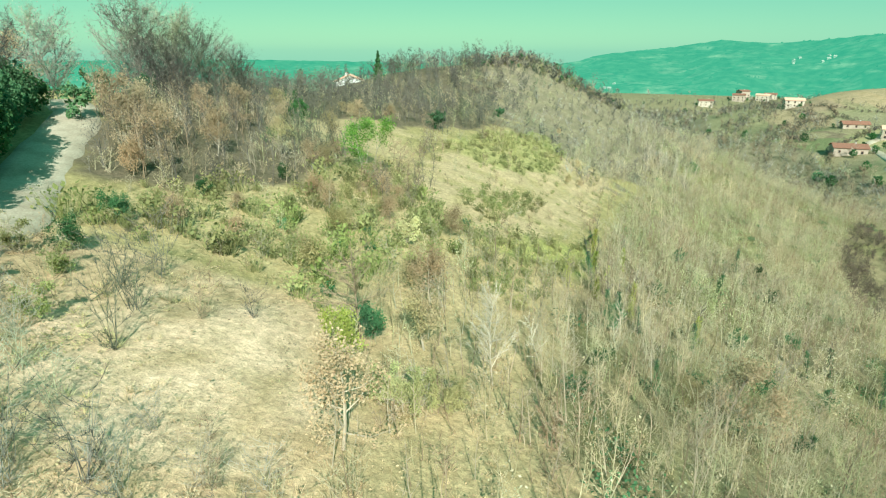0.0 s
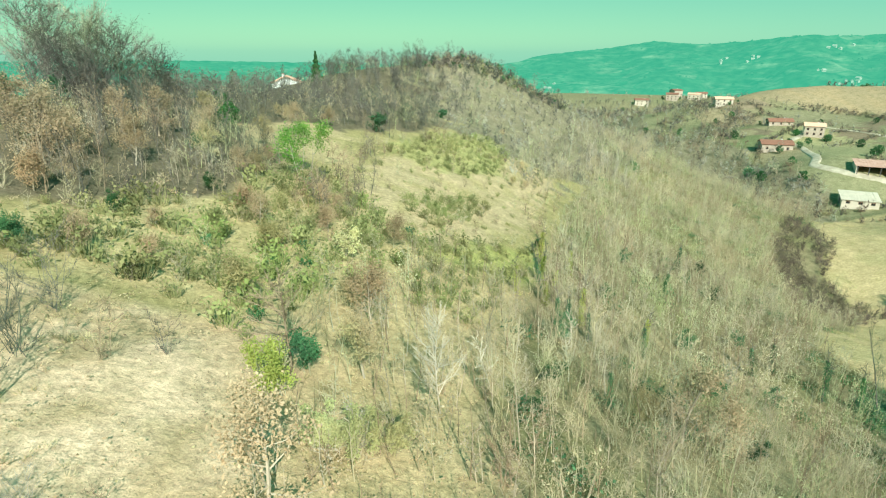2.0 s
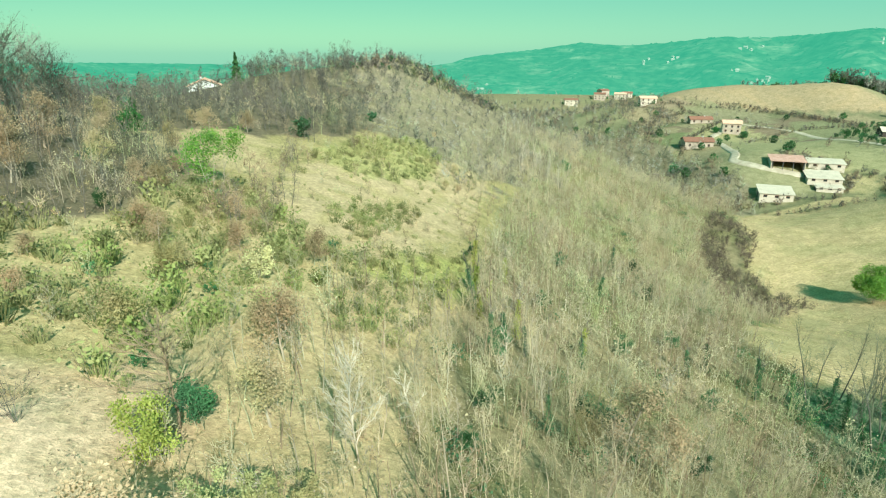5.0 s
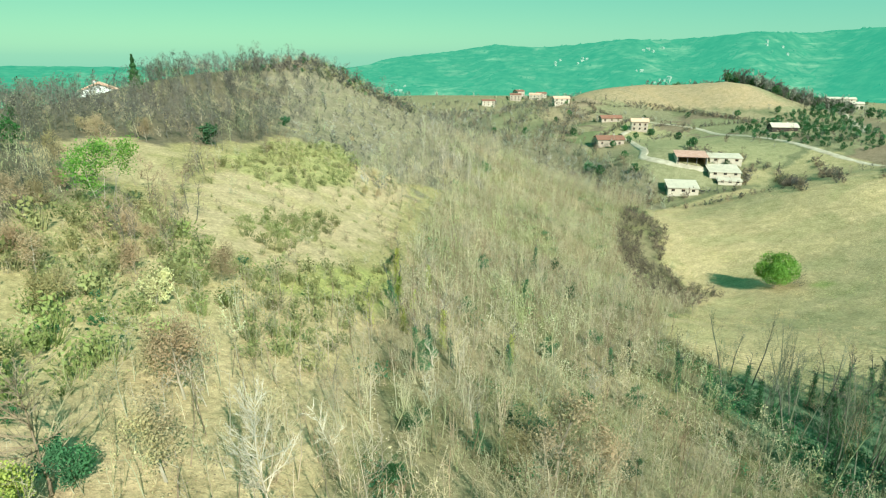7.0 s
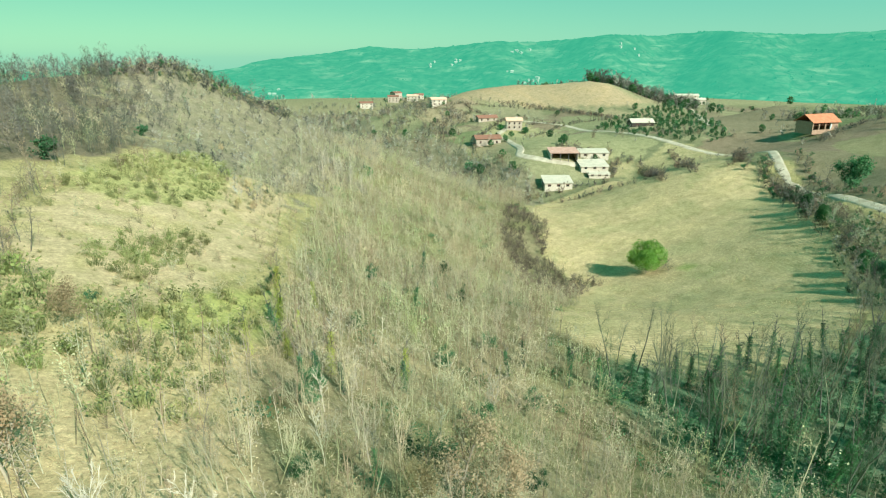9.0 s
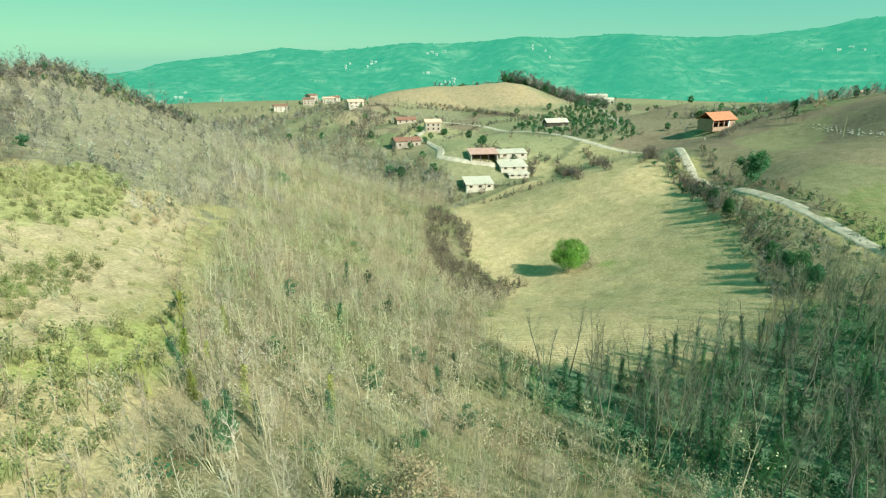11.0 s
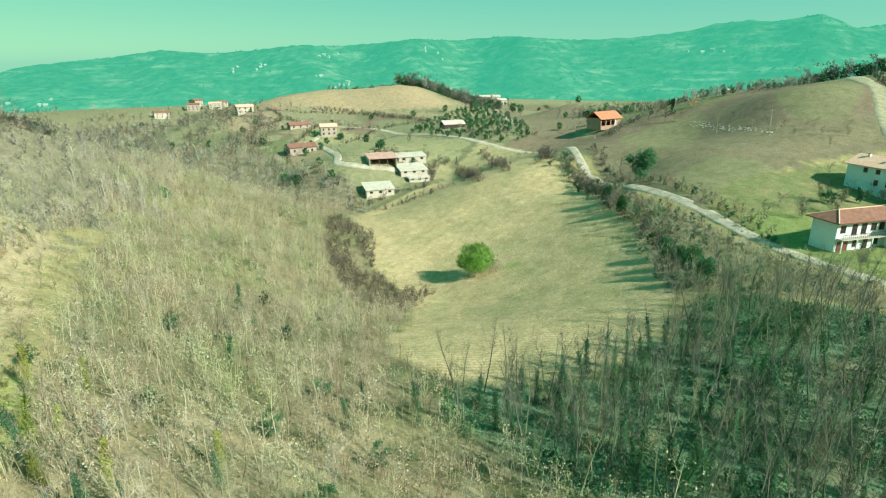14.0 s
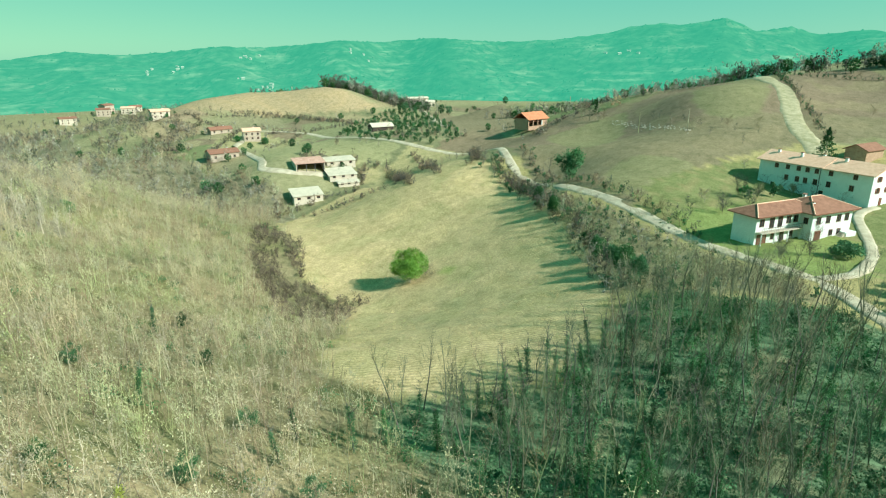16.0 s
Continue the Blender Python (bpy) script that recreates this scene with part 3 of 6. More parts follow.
def join(*meshes):
    vs, fs, k = [], [], 0
    for v, f in meshes:
        vs.append(v)
        fs.append(f + k)
        k += len(v)
    return np.concatenate(vs), np.concatenate(fs)


def grow(rng, tall, spread, stems=1, boughs=14, twigs=7, lean=0.06, start=0.3, thick=0.012, up=0.55, fine=0.022):
    """The skeleton of a bare tree: stem rods, bough rods and fine twigs."""
    trunk, bough, twig, tips = [], [], [], []
    for s in range(stems):
        ang = rng.uniform(0, 6.28)
        out = (0.0 if stems == 1 else 0.32) * rng.uniform(0.6, 1.2)
        h = tall * rng.uniform(0.8, 1.0)
        pts = [np.array([rng.normal(0, 0.05 * stems), rng.normal(0, 0.05 * stems), -0.3])]
        way = np.array([math.cos(ang) * out + rng.normal(0, lean), math.sin(ang) * out + rng.normal(0, lean), 1.0])
        for k in range(6):
            way = way + np.array([*rng.normal(0, 0.07, 2), 0.05])
            pts.append(pts[-1] + way / np.linalg.norm(way) * h / 6)
        rad = tall * thick / math.sqrt(stems) * np.array([1.25, 1, 0.85, 0.7, 0.5, 0.3, 0.1])
        for k in range(6):
            trunk.append((*pts[k], *pts[k + 1], rad[k], rad[k + 1]))
        for k in range(max(2, boughs // stems)):
            f = start + (0.98 - start) * (k + rng.uniform(0, 1)) / max(2, boughs // stems)
            i = min(5, int(f * 6))
            p = pts[i] + (pts[i + 1] - pts[i]) * (f * 6 - i)
            a = rng.uniform(0, 6.28)
            ln = spread * (1.15 - f * 0.75) * rng.uniform(0.7, 1.2)
            w = np.array([math.cos(a), math.sin(a), up + rng.uniform(0, 0.7)])
            w /= np.linalg.norm(w)
            q, r = p, rad[i] * 0.45 + 0.008
            for g in range(2):
                w2 = w + rng.normal(0, 0.16, 3) + np.array([0, 0, 0.18 * g])
                w2 /= np.linalg.norm(w2)
                e = q + w2 * ln / 2
                bough.append((*q, *e, r, r * 0.55))
                for _ in range(twigs):
                    o = q + (e - q) * rng.uniform(0.15, 1)
                    tw = w2 + rng.normal(0, 0.5, 3) + np.array([0, 0, 0.35])
                    tw /= np.linalg.norm(tw)
                    te = o + tw * ln * rng.uniform(0.18, 0.45)
                    twig.append((*o, *te, fine, 0.0))
                    tips.append(te)
                q, r = e, r * 0.55
    return trunk, bough, twig, np.array(tips)


class Plant:
    """One grown form: named parts with their arrays and material."""
    def __init__(self, parts):
        self.parts = parts
        self.meshes = None

    def data(self):
        if self.meshes is None:
            self.meshes = [(n, fast_mesh(n, v, f, m, False), t) for n, (v, f), m, t in self.parts]
        return self.meshes


def plant_thing(name, label, category, group, form, m):
    """A plant of its own: an empty at its foot with its parts under it."""
    root = tagged(new(name), label, category, group)
    root.matrix_basis = m
    for n, me, text in form.data():
        o = new(n, me)
        o.parent = root
        if text:
            o["label"] = text
    return root


def stand(x, y, size=1.0, turn=0.0, tip=0.0, sink=0.0):
    return Matrix.Translation((x, y, ground(x, y) - sink)) @ pose(0, 0, 0, tip, tip * 0.6, turn) @ Matrix.Diagonal((size, size, size, 1))


tones = np.random.default_rng(8)


def scatter(name, label, category, forms, spots, rng, lo=0.8, hi=1.2, tip=4):
    """Plants past counting, joined into one mesh a material."""
    by = {}
    for x, y, k in spots:
        form = forms[k % len(forms)]
        s, a = rng.uniform(lo, hi), rng.uniform(0, 6.28)
        c, sn = math.cos(a) * s, math.sin(a) * s
        lx, ly = rng.normal(0, math.tan(radians(tip)), 2)
        rot = np.array([[c, -sn, lx * s], [sn, c, ly * s], [0, 0, s * rng.uniform(0.85, 1.15)]])
        at = np.array([x, y, ground(x, y)])
        for n, (v, f), m, _ in form.parts:
            by.setdefault(m.name, (m, []))[1].append((v @ rot.T + at, f))
    root = None
    for m, pieces in by.values():
        v, f = join(*pieces)
        me = fast_mesh(name, v, f, m, False)
        tone = np.repeat(tones.uniform(0, 1, len(pieces)), [len(q[0]) for q in pieces])
        if len(me.vertices) == len(tone):
            me.attributes.new("tone", "FLOAT", "POINT").data.foreach_set("value", tone.astype(np.float32))
        o = new(name if root is None else m.name, me)
        if root is None:
            root = tagged(o, label, category, kind="stuff")
        else:
            o.parent = root
            tagged(o, kind="stuff")
    return root


def sprinkle(rng, poly, gap, keep=None):
    """Uneven spots inside an outline, about gap apart."""
    p = np.array(poly)
    x0, y0 = p.min(0)
    x1, y1 = p.max(0)
    X, Y = np.meshgrid(np.arange(x0, x1, gap), np.arange(y0, y1, gap))
    X = X + rng.uniform(-0.5, 0.5, X.shape) * gap * 1.3
    Y = Y + rng.uniform(-0.5, 0.5, Y.shape) * gap * 1.3
    ok = inside(X, Y, poly)
    if keep is not None:
        ok &= keep(X, Y)
    return [(float(a), float(b)) for a, b in zip(X[ok], Y[ok])]


def along(pts, gap, wide, seed_rng):
    p = smooth_line(pts, gap)
    return [(float(x + seed_rng.normal(0, wide)), float(y + seed_rng.normal(0, wide))) for x, y in p]


rng = np.random.default_rng(5)


def pole_form(tall, spread, boughs=14, twigs=6, bark=None, **k):
    t, b, w, tips = grow(rng, tall, spread, boughs=boughs, twigs=twigs, **k)
    return Plant([("trunk", spokes(t, 5), bark or BARK, ""), ("crown", join(spokes(b, 3), cones(w)), bark or TWIG, "bare grey twigs")])


def oak_form(tall, spread):
    t, b, w, tips = grow(rng, tall, spread, boughs=16, twigs=4, start=0.2, thick=0.016, up=0.25)
    c = np.concatenate([tips + rng.normal(0, 0.26, tips.shape) for _ in range(20)])
    return Plant([("trunk", join(spokes(t, 5), spokes(b, 3)), BARK, ""), ("crown", leaves(rng, c, 0.068), RUST, "withered russet leaves")])


def ivy_form(tall):
    t, b, w, tips = grow(rng, tall, 1.5, boughs=10, twigs=5, start=0.5)
    tr = np.array(t)
    n = 2000
    f = rng.uniform(0, 0.72, n)
    i = np.minimum(5, (f * 6).astype(int))
    c = tr[i, :3] + (tr[i, 3:6] - tr[i, :3]) * (f * 6 - i)[:, None]
    c = c + rng.normal(0, 1, (n, 3)) * (np.array([0.3, 0.3, 0.2]) * (1.15 - f)[:, None])
    return Plant([("trunk", join(spokes(t, 5), spokes(b, 3), cones(w)), DUSK, ""), ("ivy", leaves(rng, c, 0.062), IVY, "dark green climbing ivy")])


def leafy_form(tall, spread, count, size, mat, stems=4):
    t, b, w, tips = grow(rng, tall, spread, stems=stems, boughs=stems * 4, twigs=3, start=0.15, up=0.4)
    core = tips[rng.choice(len(tips), min(len(tips), 26), replace=False)]
    c = core[rng.integers(0, len(core), count)] + rng.normal(0, tall * 0.06, (count, 3))
    c[:, 2] = np.maximum(c[:, 2], 0.05)
    return Plant([("branchwork", join(spokes(t, 4), spokes(b, 3)), BARK, ""), ("crown", leaves(rng, c, size), mat, "")])


def broom_form(tall):
    n = 40
    a = rng.uniform(0, 6.28, n)
    r = rng.uniform(0, 0.35, n) * tall
    base = np.column_stack([np.cos(a) * r, np.sin(a) * r, np.full(n, -0.1)])
    tip = base + np.column_stack([np.cos(a) * r * 1.3 + rng.normal(0, 0.15, n) * tall, np.sin(a) * r * 1.3 + rng.normal(0, 0.15, n) * tall, tall * rng.uniform(0.55, 1, n) + 0.1])
    c = base + (tip - base) * rng.uniform(0.45, 1.05, (n, 1))
    c = np.concatenate([c, tip[::2]])
    return Plant([("branchwork", cones(np.column_stack([base, tip, np.full(n, 0.02), np.zeros(n)])), BROOM, ""), ("crown", leaves(rng, c + rng.normal(0, 0.06, c.shape), 0.06 * tall + 0.03), BROOM, "")])


def light_form(tall, spread, boughs, twigs, fine, mat, stems=1, start=0.25, rise=0.5):
    """A bare tree or shrub of few faces, for the many that stand far off."""
    trunk, rods = [], []
    for q in range(stems):
        a, out = rng.uniform(0, 6.28), 0.0 if stems == 1 else rng.uniform(0.15, 0.5)
        top = np.array([math.cos(a) * out * tall * 0.6 + rng.normal(0, 0.05) * tall, math.sin(a) * out * tall * 0.6 + rng.normal(0, 0.05) * tall, tall * rng.uniform(0.8, 1)])
        foot = np.array([rng.normal(0, 0.1) * (stems > 1), rng.normal(0, 0.1) * (stems > 1), -0.3])
        mid = (foot + top) / 2 + rng.normal(0, 0.05, 3) * tall
        r = tall * 0.006 / math.sqrt(stems) + fine * 0.5
        trunk += [(*foot, *mid, r * 1.2, r * 0.8), (*mid, *top, r * 0.8, fine * 0.3)]
        for k in range(boughs):
            f = start + (0.97 - start) * (k + rng.uniform(0, 1)) / boughs
            p = foot + (mid - foot) * f * 2 if f < 0.5 else mid + (top - mid) * (f * 2 - 1)
            a = rng.uniform(0, 6.28)
            w = np.array([math.cos(a), math.sin(a), rise + rng.uniform(0, 1.2)])
            ln = spread * (1.15 - 0.7 * f) * rng.uniform(0.7, 1.2)
            e = p + w / np.linalg.norm(w) * ln
            rods.append((*p, *e, fine * 1.3, 0))
            for _ in range(twigs):
                o = p + (e - p) * rng.uniform(0.2, 0.95)
                t = w + rng.normal(0, 0.7, 3) + np.array([0, 0, 0.6])
                rods.append((*o, *(o + t / np.linalg.norm(t) * ln * rng.uniform(0.3, 0.65)), fine, 0))
    return Plant([("branchwork", join(spokes(trunk, 3), cones(rods, 2)), mat, "")])


def bare_form(tall, wide, limbs, twigs, fine, mat, stems=1, clear=0.3, rise=0.55, lean=0.05, buds=0, bud=0.04, bark=None):
    """A leafless tree or shrub with a rounded crown: limbs fan out from each stem and end in sprays of fine twigs."""
    trunk, rods, ends = [], [], []
    mid_z, half_z = tall * (0.5 + clear / 2), tall * (1 - clear) / 2
    for q in range(stems):
        a0, out = rng.uniform(0, 6.28), 0.0 if stems == 1 else rng.uniform(0.25, 0.6) * wide
        top = np.array([math.cos(a0) * out, math.sin(a0) * out, tall * rng.uniform(0.78, 0.95)]) + np.array([*rng.normal(0, lean, 2), 0]) * tall
        foot = np.array([*rng.normal(0, 0.06 * stems ** 0.5, 2), -0.3])
        mid = (foot + top) / 2 + np.array([*rng.normal(0, lean * 0.6, 2), 0]) * tall
        r = tall * 0.0065 / math.sqrt(stems) + min(fine, 0.03) * 0.4
        trunk += [(*foot, *mid, r * 1.2, r * 0.8), (*mid, *top, r * 0.8, fine * 0.5)]
        for k in range(max(3, limbs // stems)):
            f = clear * 0.8 + (0.9 - clear * 0.8) * (k + rng.uniform(0, 1)) / max(3, limbs // stems)
            p = foot + (mid - foot) * f * 2 if f < 0.5 else mid + (top - mid) * (f * 2 - 1)
            a, up = rng.uniform(0, 6.28), rng.uniform(0.15, 1.0) * (1 - f) + f * 0.35
            e = np.array([0, 0, mid_z]) + np.array([math.cos(a) * wide, math.sin(a) * wide, 0]) * math.sqrt(max(0.05, 1 - (2 * f - 1) ** 2 * 0.6)) * rng.uniform(0.45, 0.8)
            e[2] = min(p[2] + tall * 0.3 * up + 0.1 * tall, tall * 0.95)
            e[:2] += p[:2] * 0.5
            knee = (p + e) / 2 + np.array([0, 0, -0.04 * tall])
            thick = min(fine * 1.7, 0.022 + tall * 0.003)
            rods += [(*p, *knee, thick, thick * 0.7), (*knee, *e, thick * 0.7, 0)]
            for _ in range(max(1, twigs // limbs)):
                u = rng.uniform(0.1, 1.0)
                o = p + (knee - p) * u * 2 if u < 0.5 else knee + (e - knee) * (u * 2 - 1)
                w = (e - p) / max(0.3, np.linalg.norm(e - p)) * 0.6 + rng.normal(0, 0.55, 3) + np.array([0, 0, rise])
                ln = tall * rng.uniform(0.06, 0.15) * (1.1 - 0.3 * u)
                ends.append(o + w / np.linalg.norm(w) * ln)
                rods.append((*o, *ends[-1], fine, 0))
    crown = cones(rods, 2)
    if buds:
        ends = np.array(ends)
        crown = join(crown, leaves(rng, ends[rng.integers(0, len(ends), buds)] + rng.normal(0, tall * 0.035, (buds, 3)), bud))
    return Plant([("trunk", spokes(trunk, 4), bark or mat, ""), ("crown", crown, mat, "")])


def mound_tree(tall, wide, count, mat, leaf=0.2):
    """A dense rounded crown of leaf clumps over hidden limbs, with an uneven outline."""
    t, b, w, tips = grow(rng, tall * 0.8, wide * 0.7, stems=4, boughs=24, twigs=2, start=0.1, up=0.4)
    n = 16
    a, up = np.arange(n) * 2.4 + rng.uniform(0, 0.5, n), rng.permutation(np.linspace(-0.55, 0.95, n))
    out = np.sqrt(1 - up ** 2)
    hub = np.column_stack([np.cos(a) * out * wide, np.sin(a) * out * wide, up * tall * 0.5]) * rng.uniform(0.5, 0.68, (n, 1))
    pick = rng.integers(0, n, count)
    d = rng.normal(size=(count, 3))
    d /= np.linalg.norm(d, axis=1)[:, None]
    size = rng.uniform(0.34, 0.5, n)[pick] * rng.uniform(0.7, 1.06, count)
    c = hub[pick] + d * size[:, None] * np.array([wide, wide, tall * 0.5]) + np.array([0, 0, tall * 0.47])
    return Plant([("trunk", join(spokes(t, 4), spokes(b, 3)), BARK, ""), ("crown", leaves(rng, c[c[:, 2] > 0.05], leaf), mat, "dense glossy leaves")])


POLES = [bare_form(5.6 + 0.5 * k, 1.7, 14, 170, 0.009, (TWIG, BARK, TWIG, TWIG)[k], clear=0.2, rise=0.4, buds=400, bud=0.027) for k in range(4)]
CLUMPS = [bare_form(4.4 + 0.6 * k, 1.8, 14, 170, 0.009, TWIG, 4, 0.05, 0.4, buds=400, bud=0.027) for k in range(3)]
POLES_FAR = [bare_form(4.4 + 0.5 * k, 1.7, 8, 40, 0.015, (TWIG, BARK, TWIG, TWIG, STEM, TWIG)[k], clear=0.15, rise=0.35, buds=95, bud=0.075) for k in range(6)]
COPPICE = [bare_form(3.6 + 0.5 * k, 1.8, 8, 40, 0.015, TWIG, 3, 0.05, 0.35, buds=95, bud=0.075) for k in range(4)]
GROVE_POLES = [bare_form(8.6 + 0.9 * k, 1.5, 13, 120, 0.0125, (SHADEBARK, SHADEBARK, STEM, SHADEBARK, SHADEBARK)[k], clear=0.4, lean=0.08, buds=80, bud=0.04, bark=(SHADEBARK, DUSK, SHADEBARK, SHADEBARK, DUSK)[k]) for k in range(5)]
DUSKY = [bare_form(6.2, 2.2, 9, 40, 0.024, DUSK, clear=0.12, buds=150, bud=0.13) for k in range(4)]
DUSKN = [bare_form(6.0 + 0.5 * k, 1.8, 10, 60, 0.018, (DUSK, STEM, DUSK)[k], clear=0.2, buds=100, bud=0.07) for k in range(3)]
THICKS = [bare_form(3.4, 2.0, 7, 30, 0.03, (TWIG, STEM, TWIG, DUSK)[k], 3, 0.05, buds=50, bud=0.1) for k in range(4)]
SAPS = [light_form(3.0 + 0.7 * k, 0.8, 6, 2, 0.013, (TWIG, BARK, STEM)[k]) for k in range(3)]
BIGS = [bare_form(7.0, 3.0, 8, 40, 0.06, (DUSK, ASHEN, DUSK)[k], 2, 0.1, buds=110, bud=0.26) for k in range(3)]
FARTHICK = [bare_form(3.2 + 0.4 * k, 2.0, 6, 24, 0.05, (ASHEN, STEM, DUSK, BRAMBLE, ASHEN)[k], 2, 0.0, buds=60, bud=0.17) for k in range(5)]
HEDGEROW = [bare_form(2.8 + 0.3 * k, 1.9, 7, 26, 0.045, (DUSK, STEM, DUSK, BRAMBLE)[k], 3, 0.0, 0.4, buds=190, bud=0.15) for k in range(4)]
GREYS = [bare_form(4.8 - 0.3 * k, 2.1, 7, 40, 0.04, (TWIG, DUSK, STEM)[k], buds=60, bud=0.12) for k in range(3)]
OAKS = [oak_form(5.5, 2.2), oak_form(4.8, 2.0), oak_form(6.5, 2.2), oak_form(3.6, 1.5)]
IVIES = [ivy_form(9.0), ivy_form(8.0), ivy_form(10.0)]
YELLOW_IVY = []
for base in (ivy_form(8.0), ivy_form(7.0)):
    YELLOW_IVY.append(Plant([base.parts[0], (*base.parts[1][:2], LIME, "yellow-green climbing ivy")]))
SHRUBS = [bare_form(2.6, 1.5, 14, 200, 0.008, STEM, 5, 0.0, 0.6), bare_form(3.2, 1.7, 16, 240, 0.008, DUSK, 6, 0.0, 0.6), bare_form(2.2, 1.4, 12, 200, 0.008, STEM, 5, 0.0, 0.6), bare_form(3.6, 2.0, 18, 280, 0.0085, DUSK, 7, 0.0, 0.6), bare_form(2.8, 1.9, 18, 280, 0.0085, ASHEN, 8, 0.0, 0.5)]
DENSE_GREEN = [leafy_form(3.4, 1.5, 3800, 0.06, IVY, 4), leafy_form(3.0, 1.4, 3400, 0.06, CONIFER, 4)]
BUSHES = [bare_form(2.3, 1.3, 9, 80, 0.013, (TWIG, STEM, TWIG)[k], 5, 0.0) for k in range(3)] + [bare_form(3.1, 1.6, 9, 90, 0.015, TWIG, 5, 0.0)]
LOWS = [bare_form(2.2 + 0.6 * k, 1.5, 6, 30, 0.016, (TWIG, STEM, TWIG)[k], 3, 0.0, 0.4, buds=60, bud=0.06) for k in range(3)]
BROOMS = [broom_form(1.1), broom_form(1.4), broom_form(0.8)]
BRAMBLES = [bare_form(2.0 + 0.4 * k, 1.7, 6, 36, 0.03, BRAMBLE, 4, 0.0, 0.4, buds=60, bud=0.09) for k in range(3)]
PALES = [pole_form(8.0, 2.4, 38, 14, PALE, fine=0.009, thick=0.0065, start=0.2), pole_form(7.0, 1.5, 18, 9, PALE, fine=0.01, thick=0.006), pole_form(6.0, 1.5, 16, 8, PALE, fine=0.014, thick=0.01), light_form(6.5, 1.3, 10, 5, 0.032, PALE)]
GREENS = [leafy_form(5.0, 2.2, 520, 0.27, IVY, 3), leafy_form(4.0, 2.0, 480, 0.25, LONE, 4), leafy_form(6.0, 2.2, 520, 0.28, CONIFER, 2)]
IVYLOW = leafy_form(2.6, 1.0, 170, 0.15, IVY, 3)
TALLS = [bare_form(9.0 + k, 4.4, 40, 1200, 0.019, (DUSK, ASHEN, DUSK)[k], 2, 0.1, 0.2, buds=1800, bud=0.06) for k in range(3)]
GREENS_FAR = []
for k in range(3):
    d = rng.normal(size=(170, 3))
    d /= np.linalg.norm(d, axis=1)[:, None]
    c = d * rng.uniform(0.5, 1.1, (170, 1)) * np.array([1.9, 1.9, 2.2]) + np.array([0, 0, 2.6])
    GREENS_FAR.append(Plant([("trunk", spokes([(0, 0, -0.3, 0, 0, 3.0, 0.2, 0.08)], 4), BARK, ""), ("crown", leaves(rng, c, 0.42), (IVY, CONIFER, CONIFER)[k], "")]))
GREENERY = [leafy_form(2.0, 0.9, 1800, 0.05, BROOM, 5), leafy_form(1.6, 0.9, 420, 0.075, IVY, 3)]
ROADIVY = [mound_tree(5.6, 2.0, 3400, IVY, 0.13), mound_tree(6.0, 1.9, 3400, CONIFER, 0.13)]

IVYMATS = []
for k in range(3):
    d, h = rng.normal(0, 0.75, (90, 2)), np.abs(rng.normal(0, 0.4, 90))
    IVYMATS.append(Plant([("leaves", leaves(rng, np.column_stack([d, h * np.exp(-(d ** 2).sum(1) * 0.4) + 0.08]), 0.11), IVY, "")]))



def out_of(*polys):
    return lambda x, y: ~np.any([inside(x, y, p) for p in polys], axis=0)


MARGIN = [(133, 176), (120, 166), (104, 144), (88, 118), (82, 102), (88, 97), (98, 102), (109, 107), (103, 116), (113, 134), (129, 151)]
# the gully thicket: the nearest trees one by one, the rest past counting
spots = sprinkle(rng, WOOD, 2.2, lambda x, y: out_of(GROVE, MARGIN)(x, y) & (waves(x, y, 15, 79) > -0.7))
spots.sort(key=lambda p: math.hypot(p[0] - 14, p[1] - 22))
for i, (x, y) in enumerate(spots[:290]):
    many = i % 7 > 3
    plant_thing("bare_tree", "leafless many-stemmed grey tree in the gully thicket" if many else "slender leafless grey tree in the gully thicket", "tree", "gully thicket trees", CLUMPS[i % 3] if many else POLES[i % 4], stand(x, y, rng.uniform(0.6, 0.95), rng.uniform(0, 360), rng.normal(0, 6)))
scatter("bare_woodland", "dense leafless grey-brown thicket filling the gully", "woodland", POLES_FAR + COPPICE, [(x, y, int(rng.integers(0, 10))) for x, y in spots[290:]], rng, 0.55, 1.2, 5)
scatter("hollow_ivy", "ivy and low greenery in hollows of the thicket", "ivy", IVYMATS, [(x, y, i) for i, (x, y) in enumerate(sprinkle(rng, WOOD, 2.9, lambda x, y: out_of(GROVE, MARGIN)(x, y) & (waves(x, y, 15, 79) < -0.5)))], rng, 0.6, 1.2, 0)
scatter("thicket_undergrowth", "low tangled shrubs beneath the bare thicket", "undergrowth", LOWS, [(x, y, i) for i, (x, y) in enumerate(sprinkle(rng, WOOD, 3.7, out_of(GROVE, MARGIN)))], rng, 0.7, 1.3)
grove_spots = sprinkle(rng, GROVE, 2.6)
grove_spots.sort(key=lambda p: math.hypot(p[0] - 40, p[1] - 20))
scatter("grove_thicket", "thin dark leafless trees in the shaded grove", "woodland", GROVE_POLES, [(x, y, i) for i, (x, y) in enumerate(grove_spots[290:])], rng, 0.75, 1.05)
for i, (x, y) in enumerate(grove_spots[:290]):
    form = IVIES[i % 3] if rng.uniform() < 0.36 else GROVE_POLES[i % 5]
    tag = "tall grove tree with ivy-clad trunk" if form in IVIES else "tall thin dark leafless tree in the shaded grove"
    plant_thing("grove_tree", tag, "tree", "shaded grove trees", form, stand(x, y, rng.uniform(0.75, 1.05), rng.uniform(0, 360), rng.normal(0, 3)))
